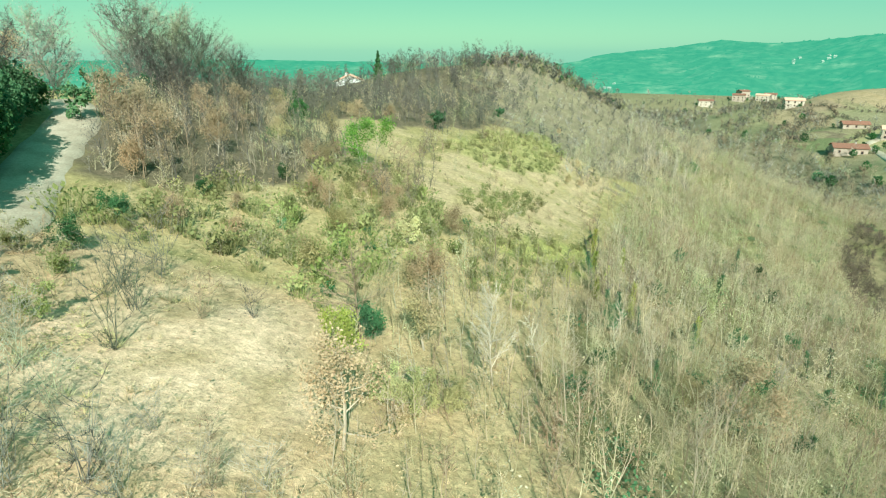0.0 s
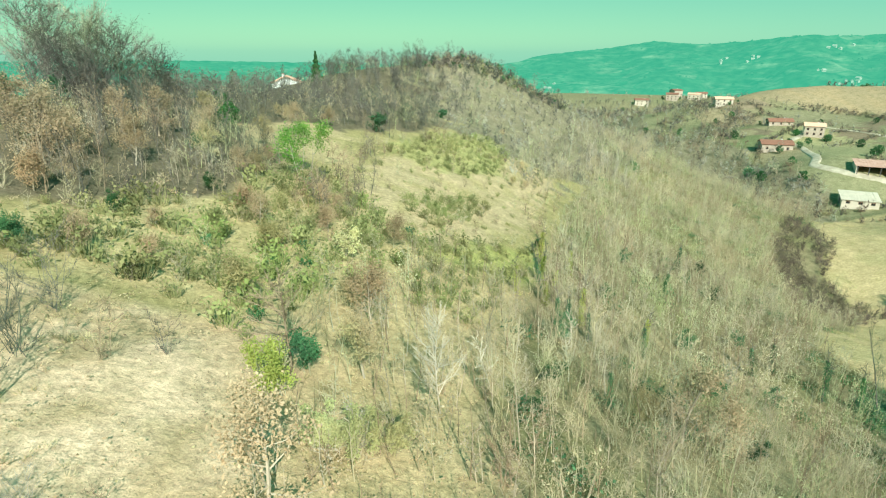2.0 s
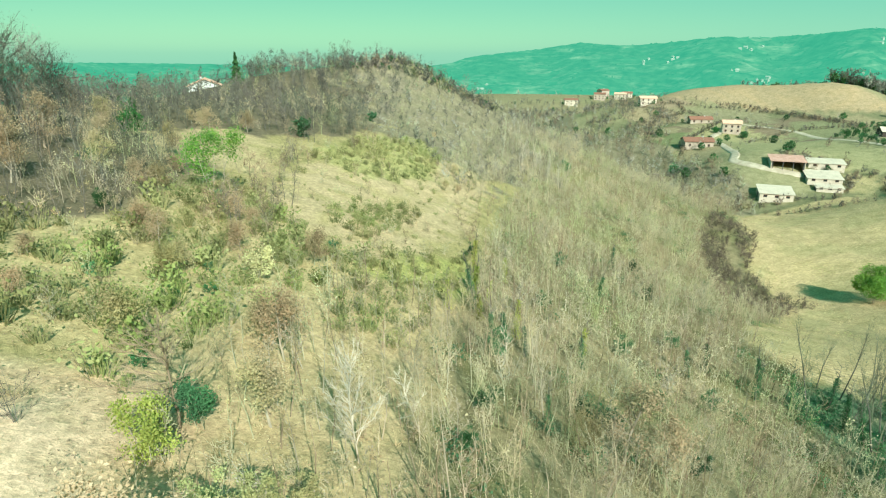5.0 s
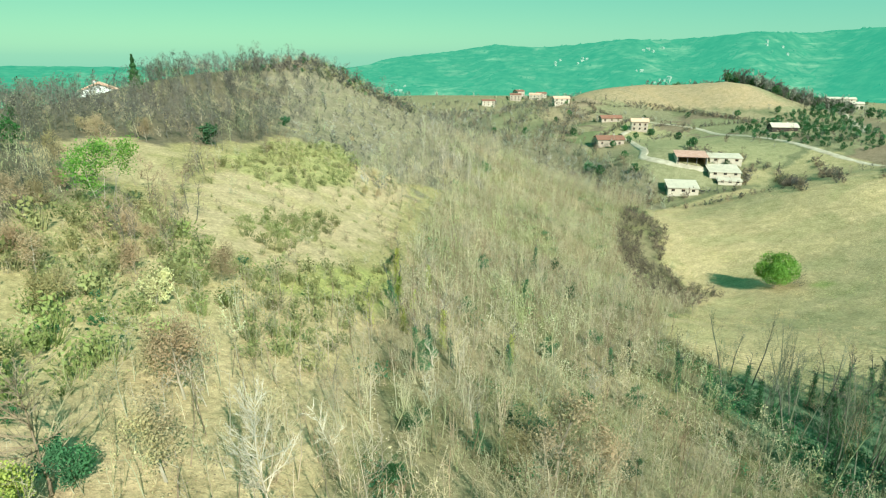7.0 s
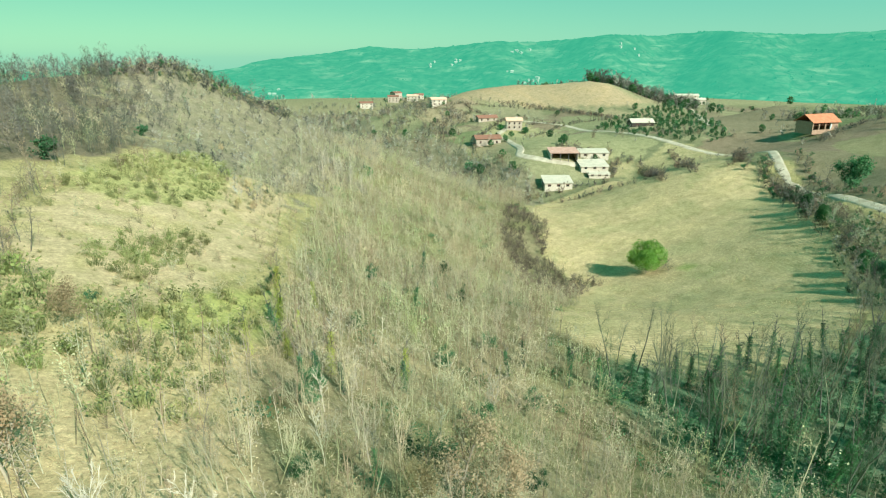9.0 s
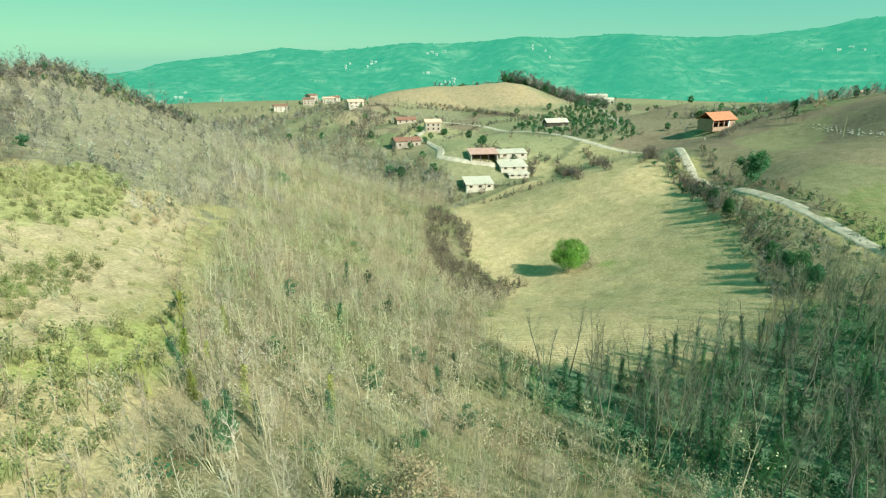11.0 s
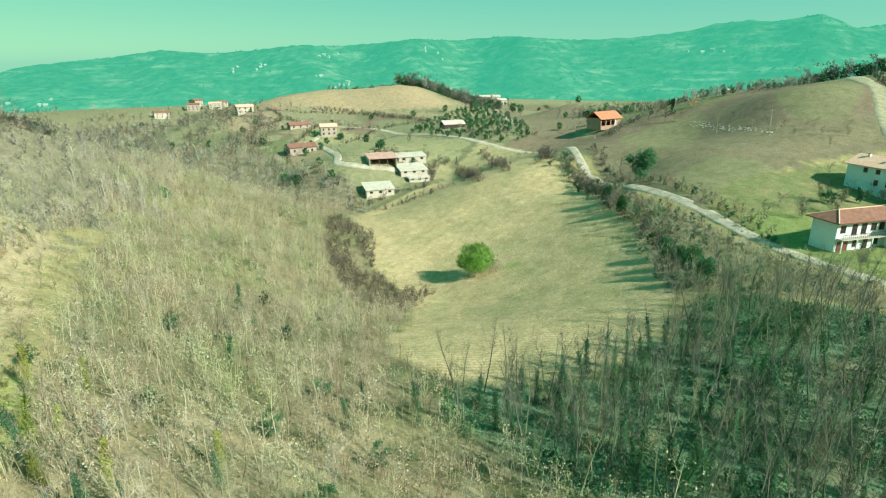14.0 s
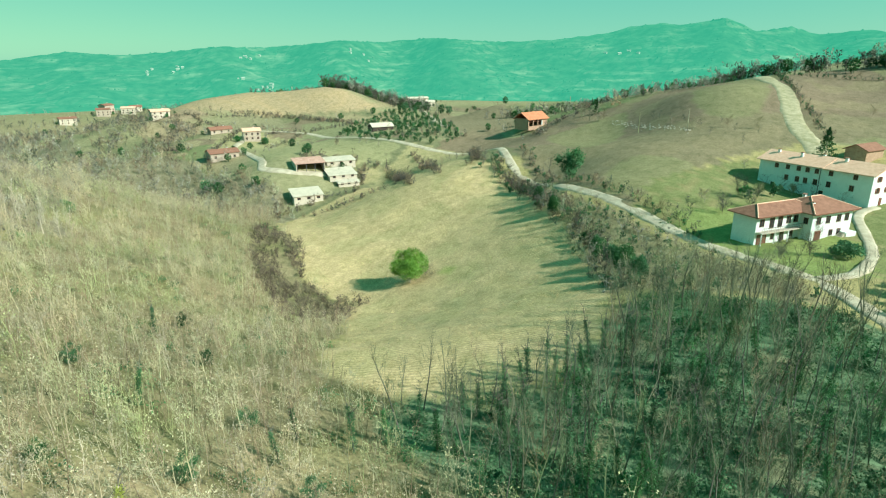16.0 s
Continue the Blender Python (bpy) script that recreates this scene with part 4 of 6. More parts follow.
scatter("ivy_carpet", "trailing green ivy covering the grove floor", "ivy", IVYMATS, [(x, y, i) for i, (x, y) in enumerate(sprinkle(rng, GROVE, 1.6, lambda x, y: waves(x, y, 13, 77) > -0.4))], rng, 0.7, 1.4, 0)
scatter("grove_undergrowth", "green ivy and bare shrubs under the grove", "undergrowth", [GREENERY[1], BUSHES[0], LOWS[1], IVYLOW, LOWS[0], BUSHES[2]], [(x, y, int(rng.integers(0, 6))) for x, y in sprinkle(rng, GROVE, 3.6)], rng, 0.6, 1.3)
scatter("middle_thicket", "mixed bare saplings and shrubs on the slope", "thicket", [BUSHES[0], BUSHES[1], BUSHES[3], POLES_FAR[0], POLES_FAR[1], BUSHES[2]], [(x, y, int(rng.integers(0, 6))) for x, y in sprinkle(rng, MIDDLE, 2.7)], rng, 0.5, 0.95)
VERGE = [(-22, 20), (-25, 33), (-27.5, 41), (-31, 49), (-34, 57), (-36.5, 65), (-43, 66), (-41, 58), (-38, 50), (-34.5, 41), (-31, 34), (-29, 20)]
ridge_spots = sprinkle(rng, RIDGE, 2.8, out_of(GLADE, [(-36, 160), (-20, 160), (-16, 186), (-40, 186)]))
scatter("ridge_woodland", "dusky leafless woodland along the ridge", "woodland", DUSKN + [POLES_FAR[0], POLES_FAR[1], BUSHES[3], DUSKN[0]], [(x, y, int(rng.integers(0, 7))) for x, y in sprinkle(rng, RIDGE, 1.75, out_of(GLADE, VERGE)) if y < 100], rng, 0.45, 0.95)
scatter("ridge_scrub", "low grey leafless scrub wood along the hilltop", "woodland", DUSKY + [POLES_FAR[0], BUSHES[3]], [(x, y, int(rng.integers(0, 6))) for x, y in ridge_spots if y >= 100 and x > 13], rng, 0.35, 0.7)
scatter("ridge_copse", "grey leafless trees along the upper ridge", "woodland", DUSKY + [POLES_FAR[0], BUSHES[3]], [(x, y, int(rng.integers(0, 6))) for x, y in ridge_spots if y >= 100 and x <= 13], rng, 0.55, 1.1)
LOWFLANK = [(30, 112), (44, 138), (60, 152), (82, 182), (104, 216), (90, 216), (70, 198), (52, 178), (38, 158), (28, 134)]
scatter("flank_wood", "slim grey trees covering the lower hill flank", "woodland", POLES_FAR[:3] + COPPICE[:2], [(x, y, int(rng.integers(0, 5))) for x, y in sprinkle(rng, LOWFLANK, 2.5)], rng, 0.6, 1.05)
VALE = [(215, 500), (240, 470), (262, 420), (244, 372), (206, 330), (190, 330), (186, 400), (205, 470)]
scatter("vale_thickets", "grey-brown leafless thickets between valley meadows", "woodland", FARTHICK[:4] + [GREYS[1]], [(x, y, int(rng.integers(0, 5))) for x, y in sprinkle(rng, VALE, 3.6, lambda x, y: waves(x, y, 45, 83) > -0.1)], rng, 0.7, 1.5)
scatter("hillside_trees", "sparse thin grey trees on the hill flank", "trees", [THICKS[3], FARTHICK[2], FARTHICK[0], THICKS[2], FARTHICK[4]], [(x, y, int(rng.choice([0, 1, 2, 3, 0, 1, 2, 3, 4]))) for x, y in sprinkle(rng, FLANK, 2.5)], rng, 0.3, 0.85)
scatter("brink_trees", "dark trees and evergreens along the hill brink", "trees", [HEDGEROW[0], HEDGEROW[2], IVYLOW, DUSKY[2], HEDGEROW[1], BROOMS[1]], [(x, y, int(rng.choice([0, 1, 0, 3, 0, 1, 2, 4, 5, 5]))) for x, y in sprinkle(rng, BRINK, 1.6)], rng, 0.55, 1.05)
scatter("valley_woodland", "grey leafless woodland along the valley bottom", "woodland", FARTHICK + [GREYS[0], GREYS[2]], [(x, y, int(rng.integers(0, 7))) for x, y in sprinkle(rng, VALLEY, 3.7, lambda x, y: (y < 380) | (np.mod(x * 7.1 + y * 3.3, 1) < 0.5))], rng, 0.7, 1.5)
scatter("thicket_saplings", "upright thin saplings crowding the near thicket", "saplings", SAPS, [(x, y, int(rng.integers(0, 3))) for x, y in sprinkle(rng, WOOD, 1.9, lambda x, y: out_of(GROVE)(x, y) & (np.hypot(x - 26, y - 38) < 68))], rng, 0.6, 1.3, 5)
scatter("scrub_evergreens", "dark green bushes among the broom scrub", "shrubs", [GREENERY[0], GREENERY[1], GREENERY[0], OAKS[3]], [(x, y, int(rng.integers(0, 4))) for x, y in sprinkle(rng, SCRUB, 5.2)], rng, 0.5, 0.95)
for poly, gap, low, high in ((SCRUB, 2.0, 0.6, 1.9), (PATCH, 1.7, 0.4, 1.15), (DARKP, 1.05, 0.45, 0.95), (HERBS, 1.8, 0.5, 1.4)):
    scatter("broom_scrub", "low olive-green broom scrub on the dry slope", "scrub", BROOMS, [(x, y, i) for i, (x, y) in enumerate(sprinkle(rng, poly, gap))], rng, low, high)
scatter("slope_clumps", "dense grey leafless bushes at the slope foot", "shrubs", DUSKN, [(x + a, y + b, i) for x, y in ((-7, 64), (-4, 65), (-4, 77), (-6, 73), (-4, 68), (-3, 93), (-2, 99), (-1, 112), (4, 127), (9, 138), (-9, 67)) for i, (a, b) in enumerate(rng.normal(0, 1.5, (5, 2)).tolist())], rng, 0.4, 0.75)
scatter("middle_saplings", "thin upright saplings on the near slope", "saplings", SAPS, [(x, y, int(rng.integers(0, 3))) for x, y in sprinkle(rng, MIDDLE, 1.7)], rng, 0.5, 1.15, 5)
scatter("slope_shrubs", "bare grey shrubs scattered over the slope", "shrubs", BUSHES, [(x, y, int(rng.integers(0, 4))) for x, y in sprinkle(rng, SCRUB, 3.2)], rng, 0.4, 0.8)


def tuft_form():
    n = 10
    a, r = rng.uniform(0, 6.28, n), rng.uniform(0, 0.22, n)
    base = np.column_stack([np.cos(a) * r, np.sin(a) * r, np.full(n, -0.05)])
    tip = base + np.column_stack([np.cos(a) * 0.2 + rng.normal(0, 0.1, n), np.sin(a) * 0.2 + rng.normal(0, 0.1, n), rng.uniform(0.12, 0.4, n)])
    return Plant([("blades", cones(np.column_stack([base, tip, np.full(n, 0.013), np.zeros(n)])), STRAW, "")])


TUFTS = [tuft_form() for _ in range(4)]
OPEN = [(-26, 12), (2, 12), (10, 42), (18, 66), (34, 112), (44, 140), (20, 142), (-4, 100), (-14, 78), (-28, 50)]
scatter("dry_grass", "tufts of straw-coloured dry grass on the slope", "grass", TUFTS, [(x, y, i) for i, (x, y) in enumerate(sprinkle(rng, OPEN, 1.4))], rng, 0.5, 1.2)

STUBBLE = []
for k in range(3):
    n = 7
    b = np.column_stack([rng.normal(0, 0.1, n), rng.uniform(-0.55, 0.55, n), np.full(n, -0.03)])
    STUBBLE.append(Plant([("stalks", cones(np.column_stack([b, b + np.column_stack([rng.normal(0, 0.06, n), rng.normal(0, 0.06, n), rng.uniform(0.14, 0.3, n)]), np.full(n, 0.03), np.zeros(n)]), 2), STALK, "")]))
row_u, row_v = np.meshgrid(np.arange(-110, 110, 1.15), np.arange(-110, 110, 1.25))
row_u, row_v = row_u + rng.normal(0, 0.12, row_u.shape), row_v + rng.uniform(-0.5, 0.5, row_u.shape)
rx, ry = 135 + 0.79 * row_u - 0.616 * row_v, 115 + 0.616 * row_u + 0.79 * row_v
ok = inside(rx, ry, FIELD) & (waves(rx, ry, 20, 88) > -0.7)
scatter("stubble", "rows of short straw stubble in the field", "stubble", STUBBLE, [(x, y, i) for i, (x, y) in enumerate(zip(rx[ok].tolist(), ry[ok].tolist()))], rng, 0.7, 1.3, 2)

NEAR = [(-27, 6), (-2, 6), (-3, 19), (-9, 16), (-18, 19), (-21, 36), (-29, 36)]
scatter("near_scrub", "low dark twiggy scrub at the clearing edge", "scrub", [LOWS[1], BUSHES[0], BUSHES[2], LOWS[0]], [(x, y, int(rng.integers(0, 4))) for x, y in sprinkle(rng, NEAR, 2.0)], rng, 0.35, 0.9)
LITTER = []
for k in range(3):
    d = rng.normal(0, 0.6, (46, 2))
    LITTER.append(Plant([("leaves", leaves(rng, np.column_stack([d, rng.uniform(0.0, 0.1, 46)]), 0.045, 0.6), (RUST, STRAW, STEM)[k], "")]))
scatter("leaf_litter", "fallen dry leaves strewn over the near slope", "leaf litter", LITTER, [(x, y, int(rng.integers(0, 3))) for x, y in sprinkle(rng, [(-28, 8), (8, 8), (34, 30), (40, 56), (10, 58), (-10, 44), (-28, 36)], 1.7)], rng, 0.7, 1.4, 0)
scatter("clearing_grass", "dry straw grass in the clearing", "grass", TUFTS, [(x, y, i) for i, (x, y) in enumerate(sprinkle(rng, NEAR, 0.8) + sprinkle(rng, CLEAR, 1.0, lambda x, y: waves(x, y, 7, 78) > 0))], rng, 0.6, 1.4)
scatter("slope_herbs", "small tufts of green herbs on the open slope", "herbs", BROOMS, [(x, y, i) for i, (x, y) in enumerate(sprinkle(rng, SLOPE, 4.2))], rng, 0.25, 0.8)
scatter("open_slope_shrubs", "small grey bushes dotting the open slope", "shrubs", [LOWS[0], THICKS[1], BROOMS[0], THICKS[0]], [(x, y, i) for i, (x, y) in enumerate(sprinkle(rng, SLOPE, 3.0, lambda x, y: (waves(x, y, 12, 80) > -0.1) | (x * 1.6 - y > -48)))], rng, 0.3, 0.75)
scatter("slope_edge_shrubs", "bare shrubs fringing the open slope", "shrubs", BUSHES + [GREYS[2]], [(x, y, int(rng.integers(0, 5))) for x, y in along([(-6, 60), (-8, 76), (-4, 92), (0, 106), (8, 122), (20, 140)], 1.6, 1.6, rng)] + [(x, y, int(rng.integers(0, 5))) for x, y in along([(10, 62), (19, 80), (29, 104), (38, 128), (46, 146)], 1.6, 2.0, rng)], rng, 0.5, 1.0)

# single plants that stand out
def lone(name, label, category, form, x, y, size=1.0, group="", tip=0.0):
    return plant_thing(name, label, category, group, form, stand(x, y, size, rng.uniform(0, 360), tip))


for x, y, s, k in ((-4.2, 20.4, 1.0, 0), (-1.0, 39.6, 1.0, 1), (-1.2, 32.3, 0.85, 1), (-9, 48.7, 0.8, 3), (-8.8, 50.5, 0.7, 3), (20.3, 35.2, 1.1, 2), (22.5, 33.6, 1.0, 0), (17.5, 35, 0.9, 3), (-2.5, 41.5, 0.8, 3), (-6.6, 65.3, 0.8, 3), (-19.1, 68.5, 0.9, 0), (-32.5, 59.5, 1.25, 0), (-29, 56, 1.15, 2), (-44.5, 63, 1.4, 2), (-32, 63, 1.1, 1), (-28, 57.5, 1.0, 0), (-27, 50, 0.9, 3), (-24, 62, 1.0, 1), (-21, 74, 0.9, 2), (-16, 84, 0.9, 1), (-14, 98, 1.0, 0), (27, 112, 0.6, 3), (30, 128, 0.7, 3), (-10, 110, 0.8, 1), (-42.5, 55, 1.1, 2), (-28, 59, 0.9, 0), (-41.5, 51, 1.1, 2), (-24, 87, 1.0, 0), (-17, 110, 0.8, 3), (-14, 68, 0.9, 3), (-29, 72, 1.0, 1), (-26, 74, 1.0, 2), (-26, 54, 0.7, 3), (-15, 66, 0.8, 1), (-14, 76, 0.7, 3), (-19, 112, 0.7, 3), (31, 158, 0.6, 3), (24, 110, 0.6, 3), (-5, 65, 0.6, 3), (-11, 54, 0.7, 1)):
    lone("oak_tree", "young oak still holding withered russet leaves", "tree", OAKS[k], x, y, s, "russet oaks")
lone("lime_bush", "bright yellow-green leafy bush on the slope", "bush", leafy_form(3.5, 0.85, 4200, 0.06, LIME, 6), -5.5, 28.3)
lone("spreading_tree", "bare spreading tree with pale forked trunk", "tree", pole_form(6.5, 3.0, 26, 14, STEM, fine=0.014, thick=0.011, start=0.25, up=0.2), -5.0, 31.2)
lone("ivy_tree", "bare tree with dark ivy about its foot", "tree", leafy_form(3.2, 1.2, 3800, 0.06, IVY, 4), -4.2, 31.6, 0.9)
lone("birch_tree", "white-barked leafless tree with pale twigs", "tree", PALES[0], 3.0, 30.3, 0.95, "pale trees")
lone("birch_tree", "leaning pale-barked leafless tree in the thicket", "tree", PALES[1], 6.5, 33.8, 0.85, "pale trees", 14)
for x, y, s in ((16, 47, 0.8), (24, 44, 0.8), (13.5, 40, 0.75), (33, 50, 0.85), (21, 60, 0.8), (60, 170, 0.8), (66, 176, 0.9), (57, 161, 0.7)):
    lone("birch_tree", "pale-barked leafless tree in the thicket", "tree", PALES[2], x, y, s, "pale trees")
for k in range(28):
    lone("birch_tree", "slim white-barked leafless tree on the hill flank", "tree", PALES[3], 62 + rng.normal(0, 5), 167 + rng.normal(0, 6), rng.uniform(0.9, 1.35), "pale flank trees")
for x, y, s in ((-1.1, 24.9, 1.0), (-2.6, 24.6, 0.9), (0.4, 25.6, 0.8)):
    lone("pale_bush", "pale sage-green bush on the slope", "bush", leafy_form(2.4, 1.6, 4600, 0.05, SAGE, 7), x, y, s, "sage bushes")
lone("green_tree", "small fresh green leafy tree above the slope", "tree", leafy_form(6.5, 1.8, 4200, 0.085, LONE, 5), -9.7, 72.8, 1.15)
lone("green_bush", "fresh green bush on the slope", "bush", leafy_form(3.0, 1.3, 2400, 0.09, SAGE, 4), -3.5, 51.4)
for x, y, s in ((17, 62, 1.1), (19, 70, 1.0), (16, 56, 0.9), (23, 70, 0.8), (19, 54, 1.0), (27, 56, 1.1), (19, 63, 0.7), (13, 56, 0.8)):
    lone("ivy_tree", "bare tree with yellow-green ivy up its trunk", "tree", YELLOW_IVY[int(s * 10) % 2], x, y, s * 0.8, "yellow ivy trees", 4)
for x, y, s in ((-23, 39, 0.8), (-22, 33, 0.9), (-44, 55, 1.5), (-45, 58, 1.5), (-21, 49, 0.7), (-21, 73, 0.9), (-17, 60, 0.7), (-43, 64, 1.3), (-42, 57, 1.3), (-41, 49, 1.2), (-45, 62, 1.5)):
    lone("dark_bush", "dark green evergreen bush among the bare trees", "bush", DENSE_GREEN[int(s * 10) % 2], x, y, s * 0.9, "dark ridge bushes")
for x, y, s, k in ((54, 101, 0.9, 1), (43, 60, 0.7, 0), (72, 48, 1.0, 1), (63, 47, 1.0, 2), (56, 48, 0.9, 0), (59, 37, 1.0, 1), (62, 36, 1.0, 2), (89, 33, 0.9, 0), (73, 20, 1.0, 1), (15.5, 49, 0.75, 0), (17, 51, 0.7, 1), (15.7, 37, 0.6, 1), (49.7, 56.6, 0.9, 0), (66.4, 47.7, 1.0, 2), (69.1, 46.6, 0.95, 0), (73, 45.7, 1.0, 2), (58.8, 44.2, 1.0, 0), (50.8, 58.1, 0.8, 1), (18.8, 50.5, 0.6, 1), (25.5, 52.6, 0.7, 1), (16.3, 58.1, 0.8, 0), (63, 50, 0.9, 1), (76, 42, 0.9, 0), (54, 40, 0.95, 2), (80, 30, 1.0, 0), (70, 22, 1.0, 2), (47, 62, 0.8, 1), (38, 75, 0.8, 0)):
    lone("ivy_tree", "leafless tree with trunk wrapped in dark ivy", "tree", IVIES[k], x, y, s, "ivy-clad trees")
for x, y, s, k in ((-14.8, 23.8, 1.4, 1), (-16, 27.6, 1.3, 3), (-12.8, 28.3, 1.4, 0), (-16.9, 32.1, 1.3, 3), (-18.2, 30, 1.2, 1), (-15.2, 29.6, 1.1, 2), (-19.6, 26.6, 1.3, 0), (-11.7, 15.2, 1.2, 1), (-17.9, 27.9, 1.0, 0), (-9.1, 18.9, 0.7, 2), (-14, 15.5, 1.1, 3), (-10.5, 29.5, 0.9, 1), (-8, 16.4, 0.7, 2), (-17, 18, 1.0, 1), (-3, 16, 0.8, 0), (-19.5, 22, 1.1, 3), (-13, 11.5, 1.2, 3), (-9.5, 12.5, 1.0, 1), (-16.5, 13, 1.2, 1), (-6, 13, 0.9, 3), (-20, 17, 1.1, 0), (-13.5, 14.5, 1.0, 4), (-15.5, 17, 1.1, 4), (-12, 16.4, 0.9, 4), (-10.4, 15.2, 0.9, 4), (-8.4, 16.6, 0.8, 4), (-6.4, 17, 0.8, 4), (-17, 20.4, 1.1, 4), (-14.6, 18.6, 0.8, 4), (-18.6, 22.8, 1.0, 4), (-11, 18.6, 0.6, 4)):
    lone("bare_shrub", "many-stemmed leafless grey shrub in the clearing", "shrub", SHRUBS[k], x, y, s, "clearing shrubs")
for x, y in ((-18.6, 24.2), (-20.6, 29.4), (-22.5, 26), (-24, 31)):
    lone("green_bush", "small leafy green bush beside the clearing", "bush", GREENERY[int(x) % 2], x, y, 1.0, "clearing bushes")
for x, y, s in ((156, 230, 1.1), (160, 245, 1.2), (158, 238, 0.9), (164, 216, 1.0), (150, 248, 1.0), (147, 262, 0.9), (173, 236, 0.8)):
    lone("evergreen_tree", "dark evergreen tree in the valley thicket", "tree", GREENS_FAR[int(s * 10) % 3], x, y, s, "valley evergreens")
for x, y, s in ((15.5, 48, 0.8), (17, 51.5, 0.7), (22, 40, 0.6), (30, 47, 0.8), (12, 38, 0.6), (34, 60, 0.8), (26, 66, 0.7), (40, 52, 0.8), (44, 66, 0.8), (20, 75, 0.7), (9, 33, 0.5), (27, 36, 0.6), (52, 84, 0.9), (38, 88, 0.8), (60, 104, 0.9)):
    lone("dark_bush", "dark ivy-covered bush in the thicket hollow", "bush", DENSE_GREEN[int(s * 10) % 2], x, y, s, "thicket evergreens")
for x, y, s in ((75.8, 175.9, 0.7), (-0.7, 115.9, 0.85), (14.9, 153.9, 0.6)):
    lone("dark_bush", "small dark evergreen bush on the hillside", "bush", GREENS[0], x, y, s, "hillside evergreens")
# the last nine, at or past the view's left edge, are added for road shade
for x, y, s in ((-42, 84, 1.7), (-40, 86, 1.6), (-38, 88, 1.5), (-46, 72, 1.3), (-50, 76, 1.5), (-36, 80, 1.2), (-44, 92, 1.5), (-52, 66, 1.3), (-48, 60, 1.1), (-33, 95, 1.2), (-38, 84, 1.5), (-35, 88, 1.4), (-40, 90, 1.6), (-34, 92, 1.3), (-31, 90, 1.1), (-44, 86, 1.6), (-32, 29, 1.0), (-34, 35, 1.0), (-36.5, 40, 1.05), (-39, 44, 1.0), (-42, 50, 1.1), (-43, 57, 1.2), (-33, 24, 1.0), (-30, 33, 0.8), (-43, 48, 1.0)):
    lone("tall_tree", "tall dusky leafless tree on the ridge", "tree", TALLS[int(s * 10) % 3], x, y, s * 0.85, "tall ridge trees")
# dense casters, most left of view, added to throw shade on the ridge road
for x, y, s in ((-29, 23, 1.5), (-29.5, 26.5, 1.6), (-30.8, 29.5, 1.6), (-32.4, 33, 1.6), (-34.2, 36.5, 1.6), (-36.4, 40, 1.6), (-38.6, 43.5, 1.4), (-41.5, 48, 1.3), (-43, 53, 1.3), (-45, 58, 1.4), (-34, 31, 1.6), (-38, 38, 1.6), (-32.5, 36, 1.6), (-33.6, 39.5, 1.6), (-34.8, 42.6, 1.5), (-36.4, 46, 1.4), (-37.8, 49, 1.2), (-39.8, 53, 1.2), (-41.5, 57.5, 1.2)):
    lone("ivy_tree", "dark ivy-smothered tree added mostly out of view to shade the ridge road", "tree", ROADIVY[int(s * 10) % 2], x, y, s, "roadside ivy trees")
scatter("ridge_evergreens", "dark evergreen shrubs among the ridge trees", "shrubs", [GREENS[0], GREENS[2]], [(x, y, i) for i, (x, y) in enumerate([(-40, 82), (-44, 78), (-38, 62), (-42, 60), (-44, 51), (-22, 90), (-34, 120), (-28, 112), (-41, 46), (-42, 54)])], rng, 0.5, 0.9)


lone("round_tree", "lone rounded glossy green tree in stubble field", "tree", mound_tree(9.2, 4.9, 13000, LONE, 0.15), 121, 104.4)
for x, y, s in ((125.5, 102.5, 1.3), (124.6, 106.5, 1.2), (124, 99.8, 0.9)):
    lone("bare_shrub", "bare grey shrub beside the rounded tree", "shrub", SHRUBS[3], x, y, s, "field shrubs")
scatter("bramble_hedge", "tangled purple-brown bramble hedge along the stubble field", "hedge", BRAMBLES, [(x, y, i) for i, (x, y) in enumerate(sprinkle(rng, MARGIN, 1.6, lambda x, y: waves(x, y, 17, 81) > -0.6))], rng, 0.6, 1.15)


scatter("roadside_thicket", "tangled dark shrubs and ivy between field and road", "thicket", [BRAMBLES[0], COPPICE[1], THICKS[3], COPPICE[0], IVYLOW, THICKS[2], COPPICE[2], FARTHICK[0], BUSHES[3], COPPICE[3]], [(x, y, int(rng.integers(0, 10))) for x, y in sprinkle(rng, BAND, 1.7)], rng, 0.5, 1.1)
scatter("road_hedge", "dark bramble and ivy hedge along the gravel road", "hedge", [BRAMBLES[0], IVYLOW, BRAMBLES[1], BRAMBLES[2], THICKS[3]], [(x, y, int(rng.integers(0, 5))) for x, y in along([(203, 136), (199, 124), (187, 112), (175, 99), (163, 88), (152, 76), (140, 66), (128, 58)], 0.7, 1.7, rng)], rng, 0.8, 1.6)
scatter("verge_bushes", "low bare bushes on the far verge", "hedge", [BRAMBLES[0], FARTHICK[1], FARTHICK[2], IVYLOW], [(x, y, int(rng.integers(0, 4))) for x, y in along([(143, 42), (152, 52), (164, 66), (177, 84), (198, 108), (216, 122)], 0.8, 1.1, rng)], rng, 0.45, 0.95)
